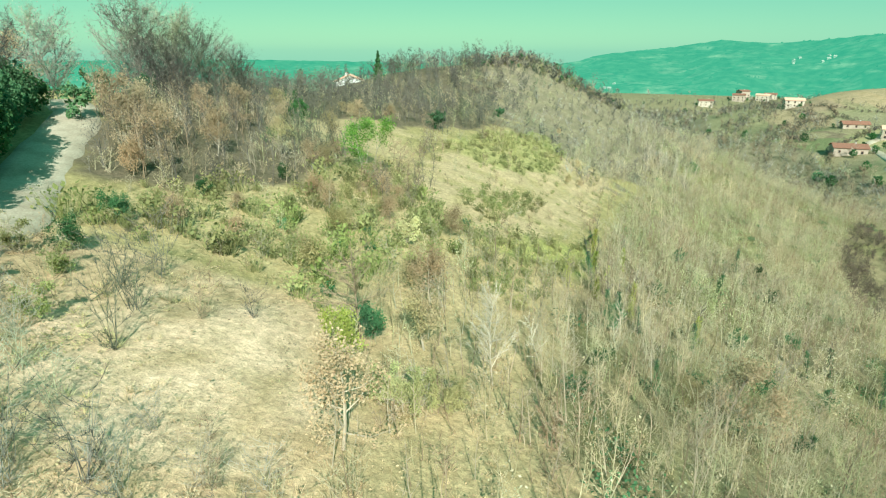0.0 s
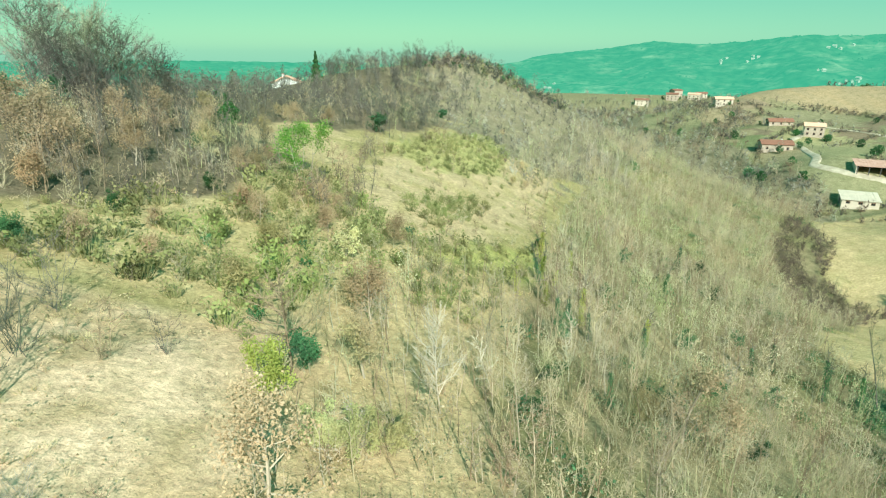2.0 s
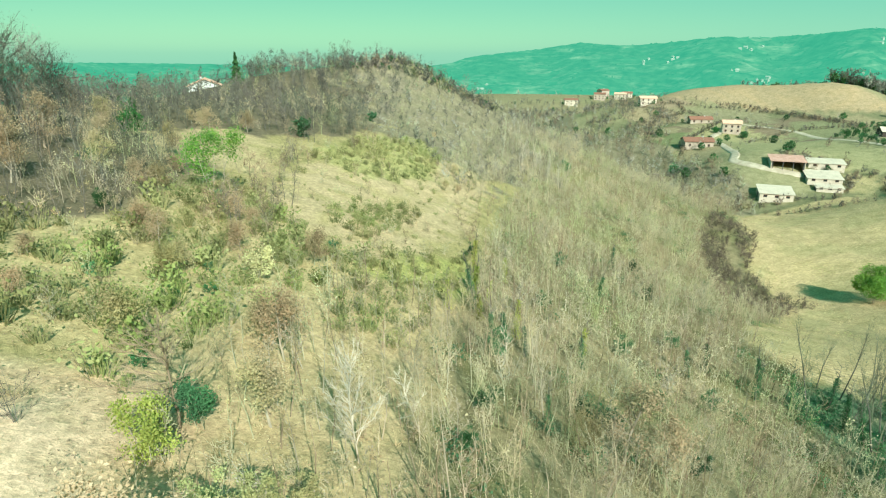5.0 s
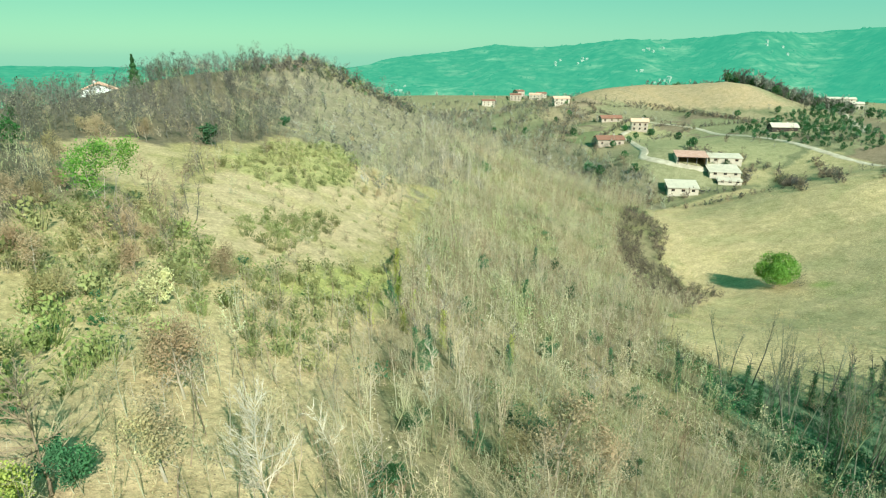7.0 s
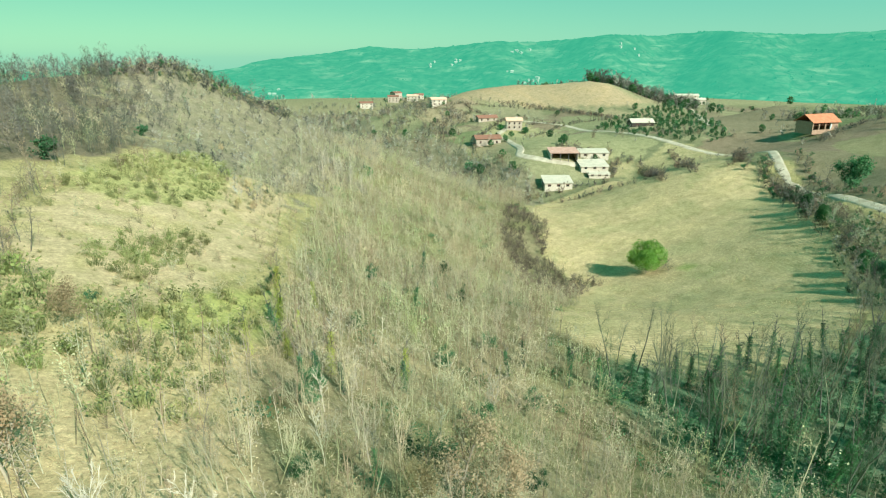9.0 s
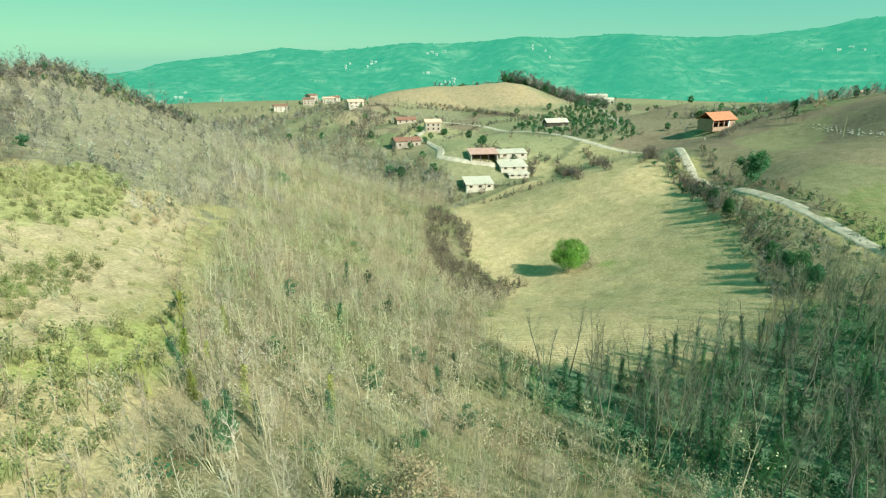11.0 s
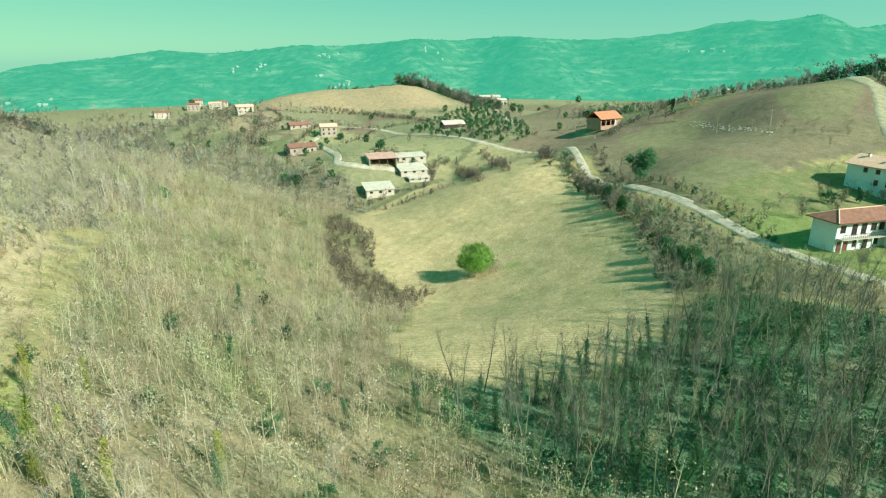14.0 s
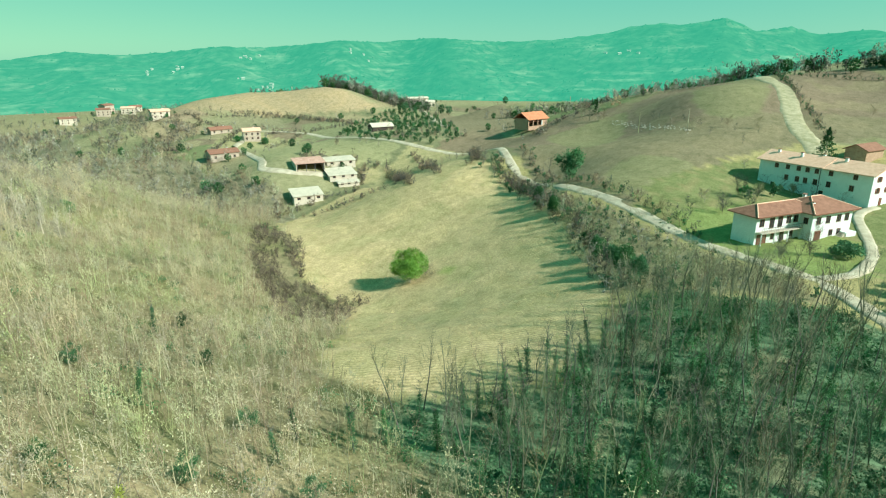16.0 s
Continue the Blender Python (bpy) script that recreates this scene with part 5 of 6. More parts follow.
HEDGES = ([(156, 180), (170, 174), (181, 160)], [(190, 221), (203, 215), (216, 206)], [(304, 412), (324, 391), (329, 360), (328, 326), (317, 296)], [(216, 190), (211, 180), (179, 148)], [(232, 187), (224, 174), (186, 141)], [(194, 134), (206, 134)], [(201, 198), (212, 197), (218, 194)], [(305, 416), (322, 402), (334, 366), (331, 313)], [(259, 324), (269, 326), (281, 314)], [(188, 397), (201, 390), (210, 391)], [(232, 389), (243, 380)], [(197, 344), (194, 318), (201, 317)], [(196, 222), (205, 216), (212, 206)], [(211, 185), (194, 166), (177, 147)], [(243, 420), (251, 402)], [(270, 404), (266, 373)], [(273, 444), (289, 417)], [(150, 188), (170, 190), (188, 182)], [(212, 186), (186, 155)], [(220, 175), (195, 148)], [(195, 187), (205, 196), (216, 200)], [(228, 150), (205, 138)], [(290, 412), (301, 408), (335, 371), (332, 330)], [(262, 140), (300, 128)], [(376, 445), (400, 412), (420, 385), (450, 350)], [(240, 300), (280, 310), (330, 300)], [(180, 270), (200, 300), (260, 350)], [(230, 380), (270, 400), (280, 440)], [(400, 250), (520, 300), (600, 380)], [(318, 128), (345, 112), (366, 86)], [(300, 128), (340, 150), (400, 165)])
for pts in HEDGES:
    scatter("field_hedge", "dark bare hedgerow between fields", "hedge", HEDGEROW, [(x, y, int(rng.integers(0, 4))) for x, y in along(pts, 1.5, 0.9, rng)], rng, 0.5, 1.0)
for pts in ([(240, 24), (258, 30), (275, 35), (290, 40), (317, 46), (343, 52)], [(336, 50), (333, 34), (333, 8)], [(268, 178), (262, 196), (262, 222)]):
    scatter("evergreen_hedge", "dark green ivy hedge beside the track", "hedge", [IVYLOW, FARTHICK[2], IVYLOW, FARTHICK[1]], [(x, y, int(rng.integers(0, 4))) for x, y in along(pts, 0.9, 0.8, rng)], rng, 0.45, 0.85)
STRIP = [(300, 124), (303, 112), (308, 98), (314, 84), (324, 72), (345, 76), (346, 100), (336, 120), (318, 132)]
scatter("field_wood", "grey leafless wood behind the upper field", "woodland", BIGS + [FARTHICK[0], FARTHICK[2], GREENS_FAR[2]], [(x, y, int(rng.choice([0, 1, 2, 3, 4, 1, 1, 3, 5]))) for x, y in sprinkle(rng, STRIP, 3.4)], rng, 0.4, 0.8)
FARWOOD = [(392, 408), (404, 392), (420, 372), (434, 352), (446, 330), (462, 340), (450, 372), (430, 398), (408, 420)]
scatter("crest_wood", "dark leafless wood behind the tan hill", "woodland", BIGS + [BIGS[0], GREENS_FAR[2]], [(x, y, int(rng.integers(0, 5))) for x, y in sprinkle(rng, FARWOOD, 3.4)], rng, 1.1, 1.8)
scatter("skyline_wood", "dark wood of bare trees and conifers on the upland", "woodland", BIGS + [BIGS[1], GREENS_FAR[0], GREENS_FAR[2]], [(x, y, int(rng.choice([0, 1, 2, 3, 0, 1, 2, 4, 5]))) for x, y in along([(345, 200), (352, 182), (360, 163), (367, 152), (371, 141), (375, 125), (379, 110), (382, 99), (382, 84)], 0.5, 6.0, rng)], rng, 0.5, 0.95)
EDGE = [(x + dx, y + dy, int(rng.integers(0, 4))) for x, y in along([(60, 770), (150, 752), (210, 735), (290, 728), (380, 690), (450, 640), (500, 560)], 16.0, 5.0, rng) for dx, dy in rng.normal(0, 7, (int(rng.integers(1, 7)), 2)).tolist()]
scatter("horizon_trees", "grey bare trees along the edge of the upland", "trees", [BIGS[1], FARTHICK[0], BIGS[0], FARTHICK[4]], EDGE, rng, 0.5, 1.0)
RIM = [(150, 560), (190, 640), (300, 668), (430, 700), (446, 664), (320, 610), (240, 540), (190, 520)]
scatter("rim_wood", "grey-brown leafless wood along the valley rim", "woodland", BIGS + [FARTHICK[2], FARTHICK[1]], [(x, y, int(rng.integers(0, 5))) for x, y in sprinkle(rng, RIM, 7.0, lambda x, y: waves(x, y, 60, 84) > -0.4)], rng, 0.6, 1.1)
scatter("upland_trees", "dark bare trees along the upland skyline", "trees", BIGS + [BIGS[0], GREENS_FAR[0], GREENS_FAR[2]], [(x, y, int(rng.integers(0, 6))) for x, y in along([(366, 474), (392, 446), (408, 416), (414, 380), (410, 342), (424, 300)], 3.0, 3.0, rng) + along([(362, 84), (354, 60), (356, 34), (358, 8), (362, -24)], 1.0, 5.0, rng)], rng, 0.8, 1.5)
# hedges and copses winding through the farmland beyond the valley
fx, fy = rng.uniform(130, 640, 18000), rng.uniform(60, 720, 18000)
fd = np.hypot(fx, fy)
line = np.minimum(np.abs(waves(fx, fy, 130, 61)), np.abs(waves(fx, fy, 150, 62)))
ok = (fd > 255) & ((line < 0.024) | (waves(fx, fy, 70, 63) > 1.3)) & ~inside(fx, fy, TAN) & ~inside(fx, fy, PLOUGH) & ~inside(fx, fy, FIELD) & ~inside(fx, fy, LAWN)
for cx, cy in ((246, 322), (194, 279), (248, 356), (269, 459), (188, 205), (289.5, 254.7), (272, 143), (572, 437), (554, 407)):
    ok &= np.hypot(fx - cx, fy - cy) > 14
way = smooth_line(MAIN, 6.0)
ok &= np.min(np.hypot(fx[:, None] - way[None, :, 0], fy[:, None] - way[None, :, 1]), axis=1) > 5
scatter("farmland_hedges", "grey leafless hedgerows and copses across the farmland", "hedge", FARTHICK + [GREYS[1], FARTHICK[1], FARTHICK[2], FARTHICK[3], GREENS_FAR[2]], [(x, y, int(rng.integers(0, 10))) for x, y in list(zip(fx[ok].tolist(), fy[ok].tolist()))[:800]], rng, 0.6, 1.2)
COPSE = [(276, 278), (345, 317), (405, 336), (435, 330), (356, 258), (262, 176), (250, 188), (244, 200), (246, 231)]
for k, (cx, cy, w) in enumerate(((203, 195, 7), (204, 398, 9), (198, 330, 8), (240, 386, 8), (158, 238, 7), (164, 212, 5), (262, 134, 5), (278, 350, 8), (225, 412, 9), (185, 380, 9))):
    scatter("shrub_clump", "tangled grey leafless shrubs between the meadows", "shrubs", [FARTHICK[0], FARTHICK[1], GREYS[1], BRAMBLES[0], FARTHICK[2]], [(cx + a, cy + b, int(rng.integers(0, 5))) for a, b in rng.normal(0, w * 0.55, (int(w * 4), 2)).tolist()], rng, 0.5, 1.05)
scatter("evergreen_copse", "dark evergreen copse around the lodge", "copse", GREENS_FAR + [HEDGEROW[0], GREYS[0]], [(x, y, int(rng.integers(0, 5))) for x, y in sprinkle(rng, COPSE, 4.4, lambda x, y: (np.hypot(x - 282, y - 246) > 12))], rng, 0.3, 0.65)


def conifer_form(tall, wide):
    n = 1500
    f = rng.uniform(0.06, 1, n)
    a = rng.uniform(0, 6.28, n)
    tier = 0.75 + 0.25 * np.sin(f * 38)
    r = wide * (1 - f) * tier * rng.uniform(0.5, 1.05, n) + 0.05
    c = np.column_stack([np.cos(a) * r, np.sin(a) * r, f * tall - r * 0.15])
    return Plant([("trunk", spokes([(0, 0, -0.3, 0, 0, tall * 0.9, tall * 0.02, 0.02)], 6), BARK, ""), ("crown", leaves(rng, c, 0.24), CONIFER, "dark needles")])


for x, y, s in ((111, 46, 1.0), (116, 50, 1.1), (121, 54, 1.0), (127, 59, 1.0), (152, 80, 0.9), (160, 88, 0.9)):
    lone("ivy_tree", "dark ivy-smothered tree in the hedge by the field", "tree", ROADIVY[int(s * 10) % 2], x, y, s, "hedge ivy trees")
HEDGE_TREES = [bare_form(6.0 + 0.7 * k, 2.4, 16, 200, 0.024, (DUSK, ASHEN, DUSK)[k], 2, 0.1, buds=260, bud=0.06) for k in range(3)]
for i, (x, y) in enumerate(along([(108, 47), (118, 54), (128, 61), (139, 67), (150, 77), (162, 90), (174, 101), (186, 113), (196, 125)], 2.6, 1.5, rng)):
    lone("hedge_tree", "dusky leafless tree in the hedge beside the field", "tree", HEDGE_TREES[i % 3] if i % 4 else GREENS[0], x, y, rng.uniform(0.55, 0.95) * (1.0 if i % 4 else 0.7), "hedge trees")
LAWN_TREES = [bare_form(5.6, 2.8, 20, 260, 0.022, (DUSK, BARK, STEM)[k], 1, 0.25, 0.5) for k in range(3)]
GARDEN = [leafy_form(3.6, 2.2, 520, 0.24, IVY, 5), light_form(3.4, 2.2, 6, 6, 0.05, TWIG, 5)]
lone("road_tree", "broad mid-green evergreen beside the gravel road", "tree", leafy_form(9.5, 3.0, 3400, 0.22, IVY, 4), 177, 87, 1.1)
lone("fir_tree", "tall dark cedar behind the farmhouse", "tree", conifer_form(9.5, 4.6), 222, 24)
lone("cypress_tree", "slim dark cypress beside the ridge house", "tree", conifer_form(8.0, 2.2), -18.5, 172)
for i, (x, y) in enumerate(((233, 51), (235, 44), (154, 52), (160.6, 49), (166, 47), (250, 76), (237, 63), (228, 58), (244, 70), (131, 26), (150, 47), (224, 47), (256, 82), (241, 57))):
    lone("fruit_tree", "small leafless fruit tree on the upper meadow", "tree", DUSKY[i % 4], x, y, 0.55, "orchard trees")
for x, y, s in ((154, 53, 0.8), (165, 46, 0.7), (155, 47, 0.6), (159, 60, 0.7), (129, 26, 0.6), (118, 23, 0.6), (111, 33, 0.7), (150, 68, 0.8), (199, 103, 0.9), (202, 43, 0.7), (239, 45, 0.8), (237, 54, 0.8), (236, 64, 0.7), (246, 75, 0.7), (258, 85, 0.6), (274, 13, 0.8)):
    lone("fruit_tree", "spreading leafless grey tree by the gravel road", "tree", LAWN_TREES[int(s * 10) % 3], x, y, s * 1.05, "meadow trees")
for x, y, s in ((279, 127, 0.9), (277, 122, 1.0), (273, 117, 0.9), (272, 113, 1.0), (271, 110, 0.8), (282, 123, 1.0)):
    lone("walnut_tree", "spreading pale leafless tree beside the barn", "tree", LAWN_TREES[int(s * 10) % 3], x, y, s * 1.5, "barn trees")
lone("cypress_tree", "small dark conifer among trees by the barn", "tree", conifer_form(7.0, 1.8), 284, 118)
lone("red_bush", "reddish leafless bush beside the upper field", "bush", leafy_form(5.0, 2.4, 500, 0.25, RUST, 4), 292, 112)
for x, y, s, k in ((174, 38, 1.0, 0), (178, 36, 1.1, 1), (182, 33, 1.0, 0), (187, 29, 0.9, 1), (186, 16, 0.8, 0)):
    lone("garden_bush", "large grey-green bush before the farmhouse", "bush", (GARDEN[0], GARDEN[1])[k], x, y, s, "garden bushes")
lone("round_bush", "clipped green bush at the driveway corner", "bush", mound_tree(3.4, 3.0, 1500, IVY), 139, 16.5)


# ---- buildings ----
def box(bm, x0, x1, y0, y1, z0, z1):
    v = [bm.verts.new(p) for p in ((x0, y0, z0), (x1, y0, z0), (x1, y1, z0), (x0, y1, z0), (x0, y0, z1), (x1, y0, z1), (x1, y1, z1), (x0, y1, z1))]
    for f in ((3, 2, 1, 0), (4, 5, 6, 7), (0, 1, 5, 4), (1, 2, 6, 5), (2, 3, 7, 6), (3, 0, 4, 7)):
        bm.faces.new([v[i] for i in f])
    return v


def part(name, bm, mat, parent, label=""):
    me = bpy.data.meshes.new(name)
    bmesh.ops.recalc_face_normals(bm, faces=bm.faces)
    bm.to_mesh(me)
    bm.free()
    me.materials.append(mat)
    o = new(name, me)
    o.parent = parent
    if label:
        o["label"] = label
    return o


def box_part(name, dims, mat, parent, label=""):
    bm = bmesh.new()
    box(bm, *dims)
    return part(name, bm, mat, parent, label)


def gable_wall(bm, x0, x1, y0, y1, z0, z1, rise):
    """A house body with gables at both ends of x."""
    ym = (y0 + y1) / 2
    a = [bm.verts.new(p) for p in ((x0, y0, z0), (x1, y0, z0), (x1, y1, z0), (x0, y1, z0), (x0, y0, z1), (x1, y0, z1), (x1, y1, z1), (x0, y1, z1), (x0, ym, z1 + rise), (x1, ym, z1 + rise))]
    for f in ((3, 2, 1, 0), (0, 1, 5, 4), (2, 3, 7, 6), (1, 2, 6, 9, 5), (3, 0, 4, 8, 7), (4, 5, 9, 8), (6, 7, 8, 9)):
        bm.faces.new([a[i] for i in f])


def slab(bm, pts, thick):
    """A sloping slab over its corner points."""
    lo = [bm.verts.new(p) for p in pts]
    hi = [bm.verts.new((p[0], p[1], p[2] + thick)) for p in pts]
    bm.faces.new(lo[::-1])
    bm.faces.new(hi)
    for i in range(len(pts)):
        j = (i + 1) % len(pts)
        bm.faces.new((lo[i], lo[j], hi[j], hi[i]))


def gable_roof(bm, x0, x1, y0, y1, z, rise, over=0.6, thick=0.18):
    ym = (y0 + y1) / 2
    dz = rise * over / ((y1 - y0) / 2)
    for ya in (y0 - over, y1 + over):
        slab(bm, [(x0 - over, ya, z - dz), (x1 + over, ya, z - dz), (x1 + over, ym, z + rise), (x0 - over, ym, z + rise)], thick)


def hip_roof(bm, x0, x1, y0, y1, z, rise, over=0.6, thick=0.18):
    ym = (y0 + y1) / 2
    X0, X1, Y0, Y1 = x0 - over, x1 + over, y0 - over, y1 + over
    k = min((Y1 - Y0) / 2, (X1 - X0) / 2 - 0.2)
    a, b = (X0 + k, ym, z + rise), (X1 - k, ym, z + rise)
    z = z - 0.15
    slab(bm, [(X0, Y0, z), (X1, Y0, z), b, a], thick)
    slab(bm, [(X1, Y1, z), (X0, Y1, z), a, b], thick)
    slab(bm, [(X0, Y1, z), (X0, Y0, z), a], thick)
    slab(bm, [(X1, Y0, z), (X1, Y1, z), b], thick)


def window(parent, x, y, z, w, h, face, shutters=None):
    """A window set in a wall; face: 'x+', 'x-', 'y+', 'y-'."""
    def at(u0, u1, d0, d1, z0, z1):
        if face[0] == "y":
            s = -1 if face[1] == "-" else 1
            return (x + u0, x + u1, min(y + s * d0, y + s * d1), max(y + s * d0, y + s * d1), z0, z1)
        s = -1 if face[1] == "-" else 1
        return (min(x + s * d0, x + s * d1), max(x + s * d0, x + s * d1), y + u0, y + u1, z0, z1)
    f = bmesh.new()
    for u0, u1, z0, z1 in ((-w / 2 - 0.1, -w / 2, z, z + h), (w / 2, w / 2 + 0.1, z, z + h), (-w / 2 - 0.1, w / 2 + 0.1, z + h, z + h + 0.12), (-0.03, 0.03, z, z + h)):
        box(f, *at(u0, u1, -0.03, 0.05, z0, z1))
    o = part("window", f, WOODM, parent)
    box_part("pane", at(-w / 2, w / 2, -0.05, 0.012, z, z + h), GLASS, o)
    box_part("sill", at(-w / 2 - 0.15, w / 2 + 0.15, -0.02, 0.12, z - 0.08, z), STONE, o)
    if shutters:
        for s in (-1, 1):
            c = s * (w / 2 + 0.1 + w / 4)
            box_part("shutter", at(c - w / 4, c + w / 4, 0.005, 0.05, z, z + h), shutters, o)
    return o


def chimney(parent, x, y, z, h=1.0):
    o = box_part("chimney", (x - 0.3, x + 0.3, y - 0.3, y + 0.3, z, z + h), PLASTER, parent)
    box_part("cap", (x - 0.42, x + 0.42, y - 0.42, y + 0.42, z + h + 0.003, z + h + 0.12), TILE, o)


def site(name, label, category, x, y, turn, sink=0.0, z=None):
    o = tagged(new(name), label, category)
    o.matrix_basis = pose(x, y, (ground(x, y) if z is None else z) - sink, 0, 0, turn)
    return o


def plain_house(name, label, x, y, turn, w, d, h, rise, roof=None, wall=None, hip=False, cat="house", rows=((1.0, 0.0),), cols=3, sink=0.3, z=None, chim=True):
    """A simple house: body, roof, windows on all sides, door."""
    o = site(name, label, cat, x, y, turn, sink, z)
    bm = bmesh.new()
    if hip:
        box(bm, -w / 2, w / 2, -d / 2, d / 2, -1.5, h)
    else:
        gable_wall(bm, -w / 2, w / 2, -d / 2, d / 2, -1.5, h, rise)
    part("wall", bm, wall or PLASTER, o)
    bm = bmesh.new()
    (hip_roof if hip else gable_roof)(bm, -w / 2, w / 2, -d / 2, d / 2, h + 0.02, rise)
    part("roof", bm, roof or TILE, o)
    for zz, _ in rows:
        for i in range(cols):
            u = -w / 2 + w * (i + 0.5) / cols
            window(o, u, -d / 2, zz, 0.9, 1.2, "y-")
            window(o, u, d / 2, zz, 0.9, 1.2, "y+")
        window(o, w / 2, 0, zz, 0.9, 1.2, "x+")
        window(o, -w / 2, 0, zz, 0.9, 1.2, "x-")
    if chim:
        chimney(o, w * 0.2, d * 0.12, h + rise * 0.6, 1.2)
    return o


def hip_tiles(parent, x0, x1, y0, y1, z, rise, over):
    """Pale rounded tiles along the ridge and the hips of a hipped roof."""
    X0, X1, Y0, Y1, ym = x0 - over, x1 + over, y0 - over, y1 + over, (y0 + y1) / 2
    k = min((Y1 - Y0) / 2, (X1 - X0) / 2 - 0.2)
    a, b, e = (X0 + k, ym, z + rise + 0.22), (X1 - k, ym, z + rise + 0.22), z + 0.07
    for p, q in ((a, b), ((X0, Y0, e), a), ((X0, Y1, e), a), ((X1, Y0, e), b), ((X1, Y1, e), b)):
        v, f = spokes([(*p, *q, 0.13, 0.13)], 6)
        o = new("ridge_tile", fast_mesh("ridge_tile", v, f, TILE_PALE, True))
        o.parent = parent


def villa():
    """Two joined wings under hipped roofs, with a balcony along the front."""
    o = site("villa", "white two-storey villa with brick-red hipped roofs and a balcony", "house", 139.9, 31.7, -33.5, z=-36.0)
    d, a, p, w, h = 5.6, 12.2, 2.8, 11.8, 6.1
    for dims in ((0, a + 0.3, 0, d, -1.5, h), (a, a + w, -p, d + 0.4, -1.5, h - 0.02)):
        box_part("wall", dims, PLASTER, o)
    for dims, rise in (((0, a + 4, 0, d, h + 0.03), 1.5), ((a, a + w, -p, d + 0.4, h + 0.03), 2.1)):
        bm = bmesh.new()
        hip_roof(bm, *dims, rise, 0.95, 0.2)
        r = part("roof", bm, TILE, o)
        x0, x1, y0, y1, z = dims
        box_part("gutter", (x0 - 1.0, (x1 if x0 else a - 1.0) + 1.0, y0 - 1.07, y0 - 0.96, z - 0.14, z + 0.02), WOODM, r)
        hip_tiles(r, *dims, rise, 0.95)
    for x, low, tall_ in ((1.5, 3.9, 1.4), (4.3, 3.3, 2.1), (6.6, 3.3, 2.1), (9.0, 3.9, 1.4), (11.0, 3.9, 1.4)):
        window(o, x, 0, low, 1.1, tall_, "y-")
    box_part("garage_door", (0.6, 3.2, -0.07, 0.02, 0, 2.3), WOODM, o, "dark red garage door")
    for x in (5.0, 7.6, 10.2):
        window(o, x, 0, 0.9 if x != 7.6 else 0.3, 1.0, 1.2 if x != 7.6 else 1.9, "y-")
    b = box_part("balcony", (0.3, a - 0.4, -1.3, -0.003, 2.75, 2.93), STONE, o, "pale balcony slab with dark rail")
    box_part("rail", (0.3, a - 0.4, -1.3, -1.24, 3.85, 3.92), METAL, b)
    for i in range(24):
        box_part("baluster", (0.34 + i * 0.494, 0.38 + i * 0.494, -1.29, -1.25, 2.93, 3.85), METAL, b)
    for x in (0.5, 4.2, 8.0, a - 0.6):
        box_part("post", (x - 0.1, x + 0.1, -1.22, -1.02, -1.0, 2.75), PLASTER, b)
    for x in (a + 1.8, a + 4.6, a + 7.8, a + 10.2):
        window(o, x, -p, 3.7, 1.1, 1.4, "y-")
    for x in (a + 6.0, a + 8.4):
        window(o, x, -p, 0.9, 1.0, 1.2, "y-")
    dr = box_part("door", (a + 1.2, a + 2.9, -p - 0.07, -p + 0.02, 0.0, 2.3), WOODM, o, "dark red front door")
    box_part("door_frame", (a + 1.05, a + 3.05, -p - 0.04, -p + 0.03, -0.05, 2.45), STONE, dr)
    st = box_part("steps", (a + 8.8, a + w, -p - 1.5, -p - 0.003, -0.6, 1.5), PLASTER, o, "pale outside stair with a low landing")
    for i in range(8):
        box_part("step", (a + 8.5 - i * 0.3, a + 8.8 - i * 0.3, -p - 1.3, -p - 0.003, -0.6, 1.3 - i * 0.18), STONE, st)
    window(o, a, -p / 2, 3.7, 0.8, 1.2, "x-")
    chimney(o, a + 2.6, -0.4, h + 0.7, 1.0)
    chimney(o, a + 4.4, 3.0, h + 1.2, 1.3)


villa()


def farmhouse():
    """A long three-storey farmhouse in two builds with a low gabled roof."""
    o = site("farmhouse", "long pale farmhouse with sun-bleached tiled roof", "house", 197, 38.4, -119.5, z=-34.6)
    for (x0, x1), h in (((0, 17), 8.1), ((17.02, 29.5), 8.0)):
        bm = bmesh.new()
        gable_wall(bm, x0, x1, 0, 10, -1.5, h, 1.9)
        part("wall", bm, PLASTER, o)
        bm = bmesh.new()
        gable_roof(bm, x0, x1, 0, 10, h + 0.02, 1.9, 0.75, 0.2)
        part("roof", bm, TILE_PALE, o)
    for x in (5, 8.2, 11.2, 13.6, 16.0, 19.6, 25.5):
        window(o, x, 0, 6.3, 0.9, 1.1, "y-", None)
    for x in (8.2, 11.2, 13.4, 16.0, 19.4, 25.0):
        window(o, x, 0, 3.4, 0.9, 1.3, "y-")
    for x in (4.6, 17.9):
        window(o, x, 0, 0.9, 0.9, 1.2, "y-")
    for y in (2.6, 6.4):
        window(o, 29.5, y, 6.2, 0.9, 1.2, "x+", WOODM)
        window(o, 29.5, y, 3.4, 0.9, 1.3, "x+", WOODM)
    box_part("door", (29.48, 29.57, 4.0, 5.1, 0, 2.2), WOODM, o, "brown end door")
    box_part("downpipe", (16.9, 17.02, -0.14, -0.02, 0, 8.0), METAL, o)
    for x, y in ((2.5, 4), (9.5, 3.2), (14.0, 5.4), (20.5, 4.0)):
        chimney(o, x, y, 9.3, 1.3)


farmhouse()
plain_house("small_barn", "small brick barn with dark red tiled roof", 226, 14.5, -28, 9, 6, 3.2, 1.4, wall=BRICK, cat="barn", rows=(), chim=False)


